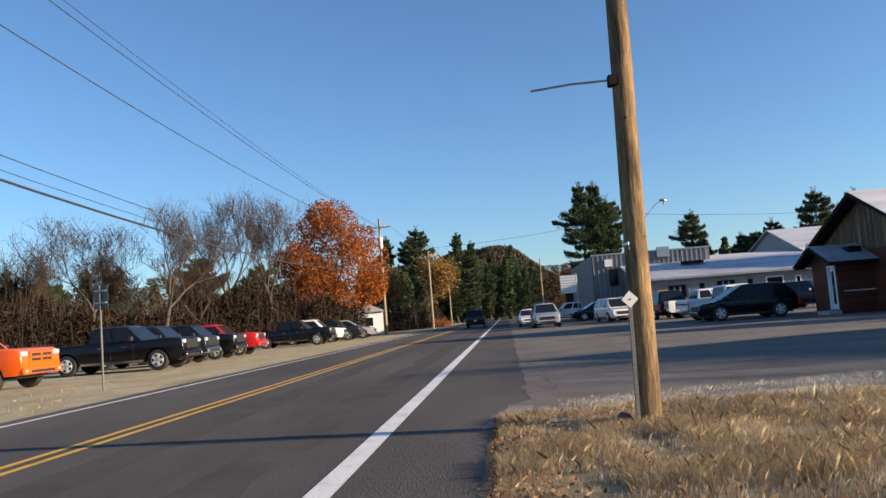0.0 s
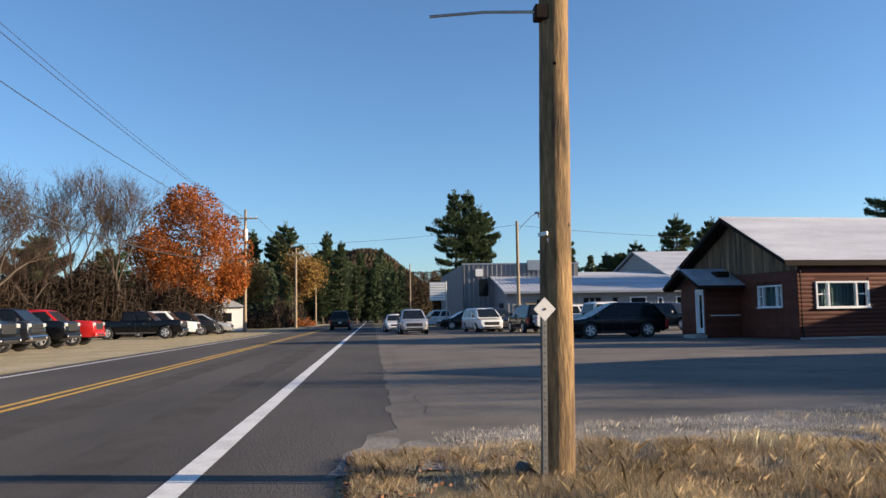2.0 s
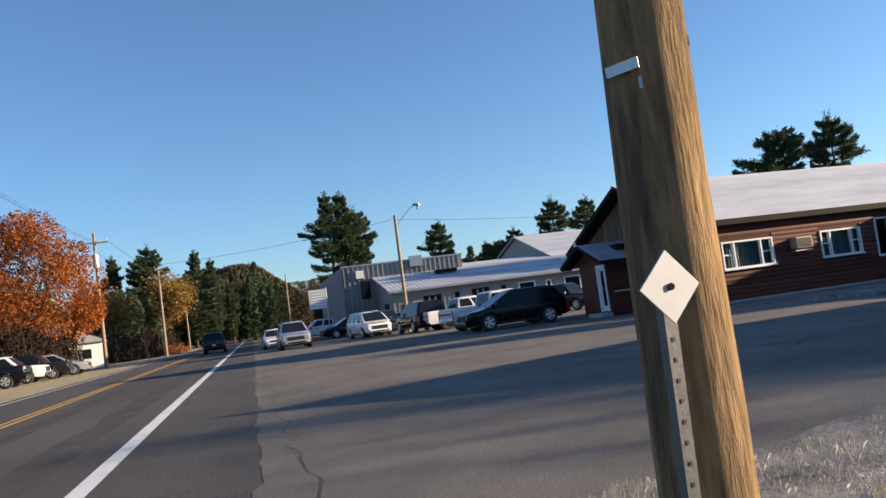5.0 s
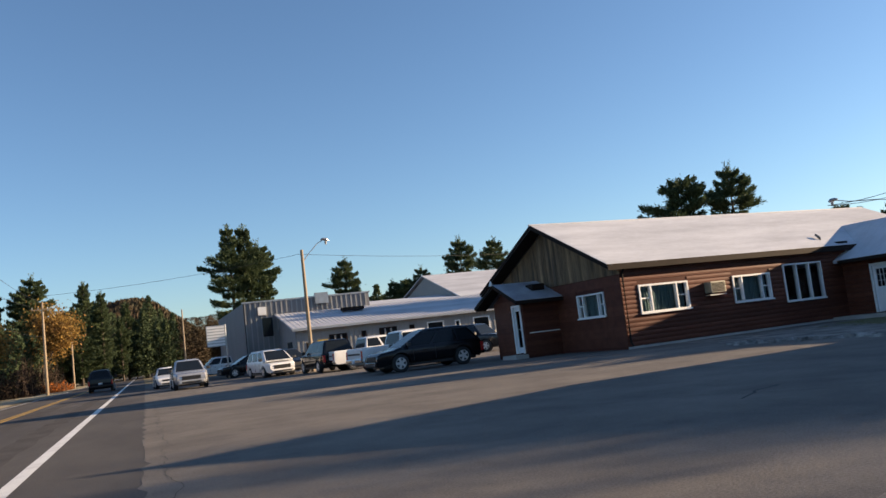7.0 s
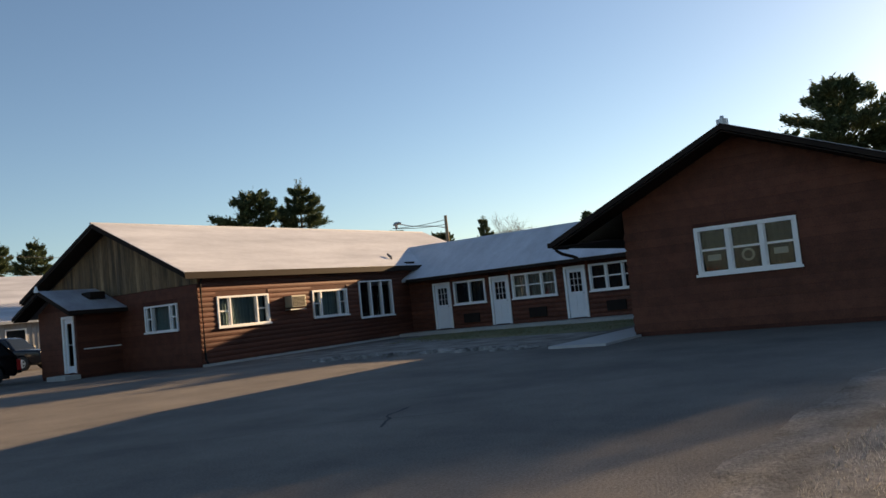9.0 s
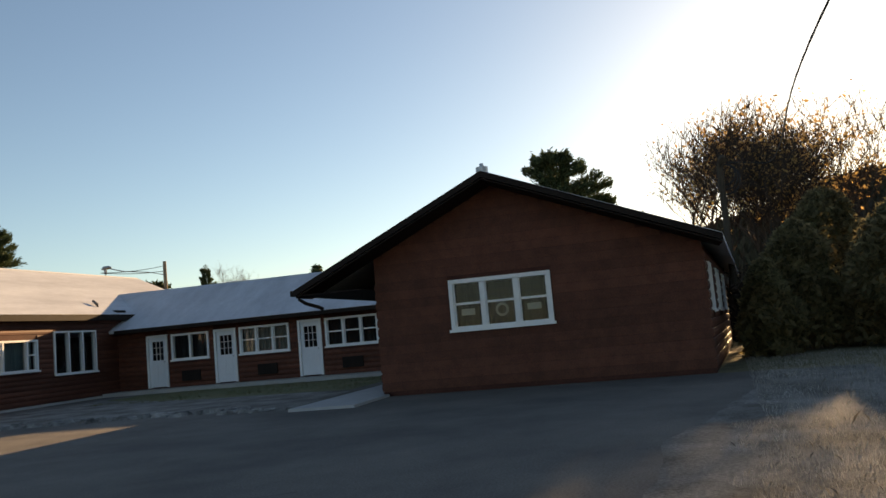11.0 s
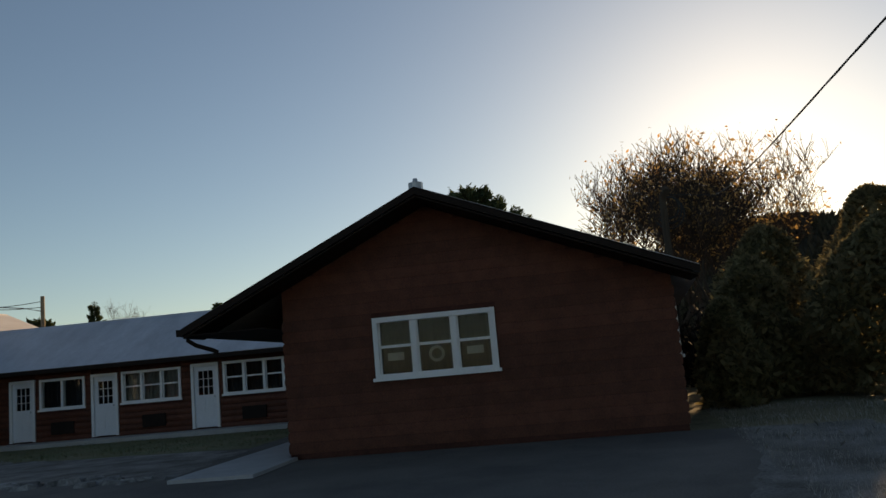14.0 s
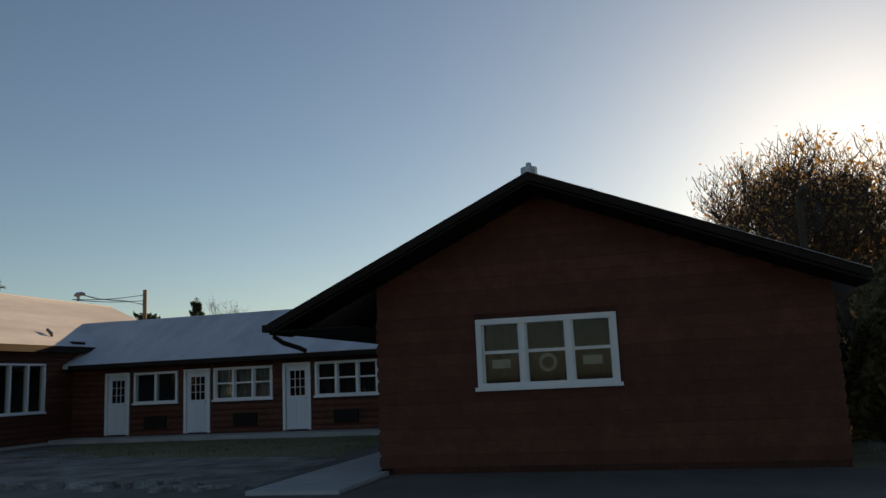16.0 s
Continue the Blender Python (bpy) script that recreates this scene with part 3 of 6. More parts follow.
    tube(bm, [(-0.75, 4.55, 5.42), (19.9, 4.55, 5.42)], 0.05, 8)
    part("ridge_cap", bm, FROSTROOF, motel)
    bm = bmesh.new()
    tube(bm, [(11.45, 0.5, 3.45), (11.4, 0.5, 3.62), (11.5, 0.75, 3.78)], [0.06, 0.06, 0.05], 10)
    part("roof_vent", bm, POSTSTEEL, motel, "bent dark steel roof vent")
    part("roof_box", boxes((11.75, 12.35, -0.1, 0.25, 3.2, 3.34), bevel=0.015), DARKTRIM, motel, "small dark box at the eave")
    # downspout at the corner
    bm = bmesh.new()
    tube(bm, [(0.06, -0.26, 3.0), (0.06, -0.1, 2.8), (0.06, -0.09, 0.25), (0.02, -0.25, 0.12)], 0.04, 8)
    part("downspout", bm, DARKTRIM, motel)


def porch():
    """The entry porch on the office's gable."""
    dr = (6.6 - 5.12, 6.6 - 4.42, 0.2, 2.17)
    w, m = wall((-1.7, 6.6), (-1.7, 4.3), 2.35, [dr], motel, thick=0.12, boards="none", gable=[(0, 2.35), (2.3, 2.35), (1.1, 2.95)])
    door(m, motel, *dr, lites=(1, 2), tall=True, label="white glazed entry door")
    part("door_step", boxes((dr[0] - 0.2, dr[1] + 0.2, -0.6, -0.02, 0, 0.16), m=m), CONCRETE, motel)
    for z in np.arange(0.1, 2.3, 0.19):
        for s, e in cut(0, 2.3, z + 0.09, [(dr[0], dr[1], 0, 2.2)]):
            part("siding_board", boxes((s, e, -0.018, -0.001, z + 0.004, z + 0.186), m=m), SIDING, w)
    w, m = wall((-1.7, 4.3), (0, 4.3), 2.4, [], motel, thick=0.12, boards="none")
    for z in np.arange(0.1, 2.3, 0.19):
        part("siding_board", boxes((0, 1.7, -0.018, -0.001, z + 0.004, z + 0.186), m=m), SIDING, w)
    part("chair_rail", boxes((0.2, 1.65, -0.04, -0.019, 0.98, 1.02), m=m), WHITE, w, "thin pale rail on the siding")
    wall((0, 6.6), (-1.7, 6.6), 2.4, [], motel, thick=0.12, boards="none")
    roof("roof", [(3.8, 2.33), (5.6, 3.16), (7.35, 2.33), (7.35, 2.22), (5.6, 3.05), (3.8, 2.22)], -2.25, 0.1, "u", BLUEROOF, motel, "frosted shingle porch roof")
    part("fascia", boxes((-2.25, 0.0, 3.77, 3.798, 2.18, 2.32)), DARKTRIM, motel)
    for o in ([(3.8, 2.2), (5.6, 3.03), (5.6, 3.15), (3.8, 2.32)], [(5.6, 3.03), (7.35, 2.2), (7.35, 2.32), (5.6, 3.15)]):
        bm = bmesh.new()
        prism(bm, o, -0.03, 0.0, Matrix(((0, 1, 0, -2.252), (1, 0, 0, 0), (0, 0, 1, 0), (0, 0, 0, 1))))
        part("rake_board", bm, DARKTRIM, motel)
    bm = boxes((-0.95, -0.35, 4.55, 5.1, 2.72, 2.98), bevel=0.03)
    part("roof_hatch", bm, DARKTRIM, motel, "dark roof hatch on the porch")
    bm = bmesh.new()
    tube(bm, [(-2.3, 5.6, 3.1), (-2.3, 5.6, 3.32)], [0.09, 0.03], 8)
    part("porch_lamp", bm, WHITE, motel, "small white lamp at the porch peak")


def room_wing():
    # recessed wing of rooms: three doors and three windows under a long eave
    doors = [(1.29, 2.21, 0.17, 2.2), (4.22, 5.16, 0.17, 2.2), (7.7, 8.64, 0.17, 2.24)]
    wins = [(2.38, 4.0, 1.16, 2.18), (5.29, 7.35, 1.16, 2.2), (8.79, 10.87, 1.16, 2.23)]
    w, m = wall((11.9, 0), (11.9, -14.57), 2.6, doors + wins, motel, boards="log", pitch=0.19)
    for d in doors:
        door(m, motel, *d, label="white panel door with nine small panes")
    window(m, motel, *wins[0], splits=(0.5,), sash=(), curtain=DARKSHEET, f=0.08, label="white two-light window")
    window(m, motel, *wins[1], splits=(0.34, 0.67), sash=(0, 1, 2), curtain=PALECURTAIN, f=0.08, label="white three-light window")
    window(m, motel, *wins[2], splits=(0.34, 0.67), sash=(0, 1, 2), curtain=DARKSHEET, f=0.08, label="white three-light window")
    for a in (3.2, 6.4, 9.8):
        part("wall_heater", boxes((a - 0.4, a + 0.4, -0.09, -0.03, 0.35, 0.75), m=m, bevel=0.01), DARKTRIM, motel, "low dark louvred wall heater")
    roof("roof", [(11.35, 2.52), (14.9, 4.24), (18.5, 2.5), (18.5, 2.4), (14.9, 4.12), (11.35, 2.4)], 2.0, -15.5, "v", FROSTROOF, motel, "frosted pale metal roof over the rooms")
    part("gutter", boxes((11.25, 11.345, -14.0, -0.3, 2.36, 2.5)), DARKTRIM, motel)
    part("soffit", boxes((11.36, 11.86, -14.4, -0.02, 2.4, 2.42)), DARKTRIM, motel)
    part("walkway", boxes((10.75, 11.84, -14.4, -0.05, -0.05, 0.14)), CONCRETE, motel, "narrow raised concrete walk along the doors")
    wall((18.2, -14.57), (18.2, 9.3), 2.4, [], motel, boards="none")


def end_wing():
    win = [(1.68, 3.91, 1.3, 2.41)]
    g = [(0, 2.6), (7.03, 2.6), (7.03, 2.68), (2.78, 4.42), (0, 3.1)]
    w, m = wall((1.02, -14.57), (1.02, -21.6), 2.6, win, motel, gable=g, pitch=0.2, bulge=0.004)
    wd = window(m, motel, *win[0], splits=(0.335, 0.665), sash=(0, 1, 2), curtain=DARKSHEET, f=0.09, label="white triple sash window")
    bm = bmesh.new()
    tube(bm, [(2.8 + 0.12 * math.cos(t), 0.085, 1.68 + 0.12 * math.sin(t)) for t in np.linspace(0, 2 * math.pi, 20)], 0.028, 6, cap=False)
    bmesh.ops.transform(bm, matrix=m, verts=bm.verts)
    part("wreath", bm, PALECURTAIN, wd, "pale wreath hanging behind the glass")
    for a in (2.05, 3.5):
        part("card", boxes((a - 0.15, a + 0.15, 0.08, 0.09, 1.62, 1.76), m=m), PALECURTAIN, wd)
    w, m = wall((18.2, -14.57), (1.02, -14.57), 2.6, [(9.0, 9.9, 0.17, 2.2), (13.2, 14.1, 0.17, 2.2)], motel, boards="log")
    for a in (9.0, 13.2):
        door(m, motel, a, a + 0.9, 0.17, 2.2, label="white panel door with nine small panes")
    sw = [(0.9, 1.9, 1.25, 2.3), (4.2, 6.0, 1.25, 2.3), (8.2, 10.0, 1.25, 2.3)]
    w, m = wall((1.02, -21.6), (12.9, -23.0), 2.6, sw, motel, boards="log", pitch=0.2)
    for g in sw:
        # Pale curtains are added to keep the low sun out of the end room.
        window(m, motel, *g, splits=(0.5,), sash=(0, 1), curtain=PALECURTAIN, label="white sash window in the log wall")
    wall((12.9, -23.0), (18.2, -23.3), 2.6, [], motel, boards="none")
    wall((18.2, -23.3), (18.2, -14.57), 2.6, [], motel, boards="none")
    roof("roof", [(-13.02, 2.5), (-17.36, 4.56), (-21.95, 2.72), (-21.95, 2.6), (-17.36, 4.44), (-13.02, 2.38)], 0.12, 18.6, "u", FROSTROOF, motel, "frosted roof over the end rooms", skew=-0.115, skewed=(2, 3))
    part("gutter", boxes((0.1, 11.2, -13.01, -12.92, 2.36, 2.48)), DARKTRIM, motel)
    part("soffit", boxes((0.14, 11.3, -14.53, -13.03, 2.36, 2.379)), DARKTRIM, motel)
    for o in ([(-13.02, 2.36), (-17.36, 4.42), (-17.36, 4.55), (-13.02, 2.49)], [(-17.36, 4.42), (-21.95, 2.58), (-21.95, 2.71), (-17.36, 4.55)]):
        bm = bmesh.new()
        prism(bm, o, -0.035, 0.0, Matrix(((0, 1, 0, 0.118), (1, 0, 0, 0), (0, 0, 1, 0), (0, 0, 0, 1))))
        part("rake_board", bm, DARKTRIM, motel)
    bm = bmesh.new()
    tube(bm, [(0.32, -17.36, 4.5), (0.32, -17.36, 4.66), (0.32, -17.36, 4.68), (0.32, -17.36, 4.74)], [0.13, 0.13, 0.05, 0.04], 10)
    part("ridge_vent", bm, METALGREY, motel, "grey vent cap on the gable peak")
    bm = bmesh.new()
    tube(bm, [(0.45, -12.97, 2.4), (0.45, -12.97, 2.3), (0.5, -13.1, 2.2), (0.62, -13.35, 2.1), (0.62, -13.45, 2.05)], 0.04, 8)
    part("downspout", bm, DARKTRIM, motel, "broken stub of a dark downspout")
    part("walkway", boxes((-1.2, 1.0, -14.7, -13.3, -0.05, 0.06), (1.0, 11.0, -14.5, -13.3, -0.05, 0.06)), PALESLAB, motel, "pale concrete walk beside the end rooms")


def closing():
    """The far gables and added inner partitions, which close the building and keep sunlight out."""
    sw = Matrix(((0, 1, 0, 0), (1, 0, 0, 0), (0, 0, 1, 0), (0, 0, 0, 1)))
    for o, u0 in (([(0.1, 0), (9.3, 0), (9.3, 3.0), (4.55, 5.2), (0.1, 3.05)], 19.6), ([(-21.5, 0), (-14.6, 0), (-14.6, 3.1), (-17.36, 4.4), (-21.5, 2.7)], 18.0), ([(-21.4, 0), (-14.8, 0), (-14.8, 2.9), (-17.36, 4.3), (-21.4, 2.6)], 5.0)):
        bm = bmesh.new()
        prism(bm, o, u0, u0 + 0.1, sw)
        part("partition", bm, ROOMSHADE, motel)
    bm = bmesh.new()
    prism(bm, [(12, 0), (18.2, 0), (18.2, 2.4), (14.9, 4.1), (12, 2.6)], 2.0, 2.1)
    part("partition", bm, ROOMSHADE, motel)
    part("partition", boxes((0.25, 13.0, 3.4, 3.5, 0, 4.6), (15.5, 15.6, -14.4, 1.9, 0, 3.8)), ROOMSHADE, motel)
    part("inner_floor", boxes((0.2, 13.0, 0.2, 9.2, 0.01, 0.05), (12.1, 18.1, -14.5, 2, 0.01, 0.05), (1.25, 18.1, -21.5, -14.6, 0.01, 0.05)), ROOMSHADE, motel)


def overhang(eave, ridge, far, u0, u1):
    """Dark boards under a gable's overhang, one for each slope, from (across, z) of both eaves and the ridge."""
    for a, b in ((eave, ridge), (ridge, far)):
        bm = bmesh.new()
        prism(bm, [(a[0], a[1] - 0.065), (b[0], b[1] - 0.065), (b[0], b[1] - 0.035), (a[0], a[1] - 0.035)], u0, u1, Matrix(((0, 1, 0, 0), (1, 0, 0, 0), (0, 0, 1, 0), (0, 0, 0, 1))))
        part("soffit", bm, DARKTRIM, motel)


closing()
office()
porch()
room_wing()
end_wing()
overhang((-0.27, 3.04), (4.55, 5.29), (9.6, 2.95), -0.685, -0.045)
overhang((3.82, 2.22), (5.6, 3.05), (7.33, 2.22), -2.245, -1.73)
overhang((-13.04, 2.38), (-17.36, 4.44), (-21.93, 2.6), 0.125, 1.01)


# ---- roadside pole and marker ----
def near_pole():
    t = thing("utility_pole", pose(1.118, 3.345, 0), "weathered brown wooden utility pole standing in dead grass", "utility pole")
    bm = bmesh.new()
    pts, rad = [], []
    for i in range(22):
        z = -0.1 + i * 0.5
        pts.append((0.0175 * z - 0.006 + 0.006 * noise.noise((z, 0, 0)), 0.002 * z + 0.006 * noise.noise((0, z, 0)), z))
        rad.append(0.117 - 0.0042 * z + 0.004 * noise.noise((z * 2, 5, 1)))
    rings = tube(bm, pts, rad, 28)
    for r in rings:
        for k, v in enumerate(r):
            c = Vector((v.co.x, v.co.y, 0))
            q = 2 * math.pi * k / 28
            v.co += 0.007 * noise.noise((math.cos(q) * 3, math.sin(q) * 3, v.co.z * 0.5)) * Vector((v.co.x - 0.0175 * v.co.z + 0.006, v.co.y, 0)).normalized()
    part("pole_shaft", bm, POLEWOOD, t, smooth=True)
    # long split running up the shaft, knots, a metal tag
    for z, a in ((2.35, -2.0), (1.0, -1.2), (2.9, -1.75), (1.75, -0.7)):
        bm = bmesh.new()
        d = Vector((math.cos(a), math.sin(a), 0))
        tube(bm, [d * 0.088 + Vector((0.0175 * z - 0.006, 0.002 * z, z)), d * 0.105 + Vector((0.0175 * z - 0.006, 0.002 * z, z))], [0.022, 0.014], 8)
        part("knot", bm, DARKTRIM, t)
    part("tag_strap", boxes((-0.042, 0.042, -0.004, 0.0, -0.013, 0.013), m=pose(-0.082, -0.066, 1.69, 0, -4, -52), bevel=0.0), METALGREY, t, "small bent metal tag nailed to the pole")
    part("staple", boxes((-0.004, 0.004, -0.004, 0.0, -0.014, 0.014), m=pose(-0.055, -0.092, 1.645, 0, 0, -28)), METALGREY, t)
    # guy-stub rod with its bracket
    bm = bmesh.new()
    tube(bm, [(-0.05, -0.05, 3.29), (-0.45, 0.0, 3.30), (-0.84, 0.08, 3.29)], 0.011, 6)
    part("rod", bm, METALGREY, t, "thin grey fibreglass rod")
    part("bracket", boxes((-0.1, 0.0, -0.09, 0.02, 3.23, 3.34), bevel=0.012), DARKTRIM, t)
    return t


def marker_post():
    t = thing("marker_post", pose(0.99, 3.2, 0), "galvanised steel marker post with a white diamond plate", "marker post")
    bm = bmesh.new()
    upright = Matrix(((1, 0, 0, 0), (0, 0, 1, 0), (0, 1, 0, 0), (0, 0, 0, 1)))
    prism(bm, [(-0.017, -0.012), (0.017, -0.012), (0.017, 0.014), (0.012, 0.014), (0.012, -0.006), (-0.012, -0.006), (-0.012, 0.014), (-0.017, 0.014)], -0.1, 1.15, pose(0, 0, 0, 0, 1.2, 10) @ upright)
    part("post", bm, POSTSTEEL, t)
    d = boxes((-0.057, 0.057, -0.004, 0.0, -0.057, 0.057), m=pose(0.02, -0.03, 1.165, 0, 45, 10) , bevel=0.0)
    p = part("diamond_plate", d, PLATE, t, "white diamond reflector plate")
    for k in range(22):
        part("bolt_hole", boxes((-0.004, 0.004, -0.0135, -0.0122, 0.1 + k * 0.045, 0.11 + k * 0.045), m=pose(0, 0, 0, 0, 1.2, 10)), BLACKPLASTIC, t)
    bm = bmesh.new()
    tube(bm, [(0.021, -0.034, 1.165), (0.021, -0.04, 1.165)], 0.008, 8)
    part("bolt", bm, DARKTRIM, p)
    return t


near_pole()
marker_post()


# ---- far utility poles, lamp and wires ----
def wire(name, a, b, sag, r, label):
    bm = bmesh.new()
    a, b = Vector(a), Vector(b)
    pts = []
    for i in range(25):
        f = i / 24
        p = a.lerp(b, f)
        p.z -= sag * 4 * f * (1 - f)
        pts.append(p)
    tube(bm, pts, r, 4)
    return tagged(part(name, bm, WIRE, None, label), category="cable")


def far_pole(x, y, h, arm=True, can=True, lean=0.0):
    t = thing("utility_pole", pose(x, y, 0, 0, lean, 0), "tall wooden utility pole beside the road" + (" with a transformer can" if can else ""), "utility pole", "utility poles along the road")
    bm = bmesh.new()
    tube(bm, [(0, 0, -0.2), (0, 0, h * 0.5), (0, 0, h)], [0.17, 0.14, 0.11], 10)
    part("pole_shaft", bm, FARPOLE, t, smooth=True)
    if arm:
        part("crossarm", boxes((-1.1, 1.1, -0.17, -0.06, h - 0.9, h - 0.78), m=None), FARPOLE, t)
        for q in (-1.0, -0.4, 0.5, 1.0):
            bm = bmesh.new()
            tube(bm, [(q, -0.11, h - 0.78), (q, -0.11, h - 0.58)], [0.03, 0.05], 6)
            part("insulator", bm, CERAMIC, t)
    if can:
        bm = bmesh.new()
        tube(bm, [(0.05, -0.42, h - 3.0), (0.05, -0.42, h - 2.95), (0.05, -0.42, h - 1.9), (0.05, -0.42, h - 1.85)], [0.2, 0.24, 0.24, 0.18], 12)
        part("transformer", bm, CERAMIC, t, "grey transformer can", smooth=False)
        bm = bmesh.new()
        tube(bm, [(0.05, -0.42, h - 1.85), (0.05, -0.42, h - 1.55)], [0.05, 0.03], 6)
        part("bushing", bm, CERAMIC, t)
    return t


far_pole(-11.78, 74.3, 11.4)
far_pole(-9.55, 101, 10.1, arm=True, can=False)
far_pole(-10.1, 146, 11.4, arm=False, can=False)
far_pole(7.2, 150, 11.2, arm=False, can=False)


def street_lamp(x, y, h, tip, turn, label, lift=0.55):
    t = thing("street_lamp", pose(x, y, 0, 0, 0, turn), label, "street lamp")
    bm = bmesh.new()
    tube(bm, [(0, 0, -0.1), (0, 0, h)], [0.14, 0.1], 10)
    part("pole_shaft", bm, FARPOLE, t, smooth=True)
    bm = bmesh.new()
    tube(bm, [(0.08, 0, h - 0.75), (tip * 0.3, 0, h - 0.75 + (lift + 0.75) * 0.35), (tip * 0.75, 0, h + lift - 0.2), (tip, 0, h + lift)], 0.03, 6)
    part("arm", bm, METALGREY, t)
    bm = bmesh.new()
    tube(bm, [(tip - 0.1, 0, h + lift + 0.05), (tip + 0.05, 0, h + lift + 0.07), (tip + 0.3, 0, h + lift + 0.03), (tip + 0.42, 0, h + lift - 0.03)], [0.05, 0.10, 0.11, 0.04], 8)
    lh = part("lamp_head", bm, METALGREY, t)
    bm = bmesh.new()
    tube(bm, [(tip + 0.22, 0, h + lift - 0.07), (tip + 0.22, 0, h + lift - 0.3)], [0.095, 0.06], 10)
    part("globe", bm, LAMPGLASS, lh, "pale glass globe")
    return t


street_lamp(10.55, 56.2, 8.05, 1.45, 0, "wooden lamp pole with a curved arm and pale lamp head")
street_lamp(40.6, 36.6, 6.75, 2.9, 128, "dark lamp pole with a long arm behind the motel roof", lift=-0.25)

# overhead lines on the west side, running to the pole with the transformer
for x, z0, z1, r, s, k in ((-12.4, 12.6, 10.75, 0.014, 1.1, "thin"), (-11.95, 12.7, 10.75, 0.010, 1.15, "thin"), (-12.3, 11.2, 10.3, 0.016, 1.8, "thin"), (-11.9, 7.6, 6.8, 0.013, 1.75, "thin"), (-11.9, 7.2, 6.7, 0.036, 2.1, "thick"), (-11.7, 7.0, 6.3, 0.010, 1.6, "thin")):
    wire("overhead_cable", (x, -14, z0), (x * 0.4 - 11.8 * 0.6, 74.3, z1), s, r, k + " black overhead cable strung along the road")
for dz, dx in ((10.75, -1), (10.75, 1), (7.4, 0)):
    wire("overhead_cable", (-11.78 + dx, 74.3, dz), (-9.55 + dx, 101, dz - 1.1), 0.5, 0.014, "thin black overhead cable strung along the road")
wire("overhead_cable", (-11.78, 74.3, 8.2), (10.55, 56.2, 7.8), 0.5, 0.012, "thin black cable across the road to the lamp pole")
wire("overhead_cable", (10.55, 56.2, 7.75), (42.5, 60, 7.2), 0.6, 0.014, "thin black cable from the lamp pole over the roofs")


def service_mast():
    t = thing("service_mast", pose(29.7, 6.56, 2.6), "dark service mast with looped cables above the motel roof", "service mast")
    bm = bmesh.new()
    tube(bm, [(0, 0, -0.6), (0, 0, 3.15), (-0.05, -0.05, 3.35), (-0.2, -0.1, 3.42), (-0.32, -0.12, 3.32)], [0.1, 0.1, 0.11, 0.12, 0.12], 10)
    part("mast", bm, POSTWOOD, t)
    for k in range(3):
        bm = bmesh.new()
        q = 0.3 + 0.07 * k
        tube(bm, [(0.05 + 0.02 * k, -0.15 - q * math.sin(a) * 1.0, 3.25 - q * (1 - math.cos(a)) * 1.1) for a in np.linspace(-0.4, 4.2, 16)], 0.022, 5)
        part("cable_loop", bm, WIRE, t)
    return t


service_mast()
way = [Vector(p) for p in ((29.7, 6.3, 5.9), (29.0, 5.2, 5.6), (22.2, 5.3, 4.85), (12.3, 5.8, 3.85), (7.5, 5.5, 3.9), (4.0, 4.6, 4.6), (1.3, 3.4, 6.2), (1.15, 3.4, 6.3))]
run_of = []
for i in range(1, len(way) - 2):
    p0, p1, p2, p3 = way[i - 1:i + 3]
    for k in range(8):
        f = k / 8
        run_of.append(0.5 * (2 * p1 + (p2 - p0) * f + (2 * p0 - 5 * p1 + 4 * p2 - p3) * f * f + (3 * p1 - p0 - 3 * p2 + p3) * f ** 3))
bm = bmesh.new()
tube(bm, [way[0]] + run_of + [way[-2]], 0.013, 5)
tagged(part("overhead_cable", bm, WIRE, None, "thick black service cable slung over the lot"), category="cable")
for dz in (0.0, 0.3):
    wire("overhead_cable", (40.6, 36.6, 6.5 - dz), (37.9, 38.7, 6.2), 0.1, 0.02, "thin black cable beside the lamp arm")


def rock():
    bm = bmesh.new()
    bmesh.ops.create_icosphere(bm, subdivisions=3, radius=0.065)
    for v in bm.verts:
        v.co *= 1 + 0.35 * noise.noise(v.co * 14 + Vector((3, 1, 7)))
        v.co.z *= 0.85
    t = part("rock", bm, STONEGREY, None, "small dark grey stone lying beside the pole")
    t.matrix_basis = pose(0.91, 3.5, 0.035)
    return tagged(t, category="rock")


rock()


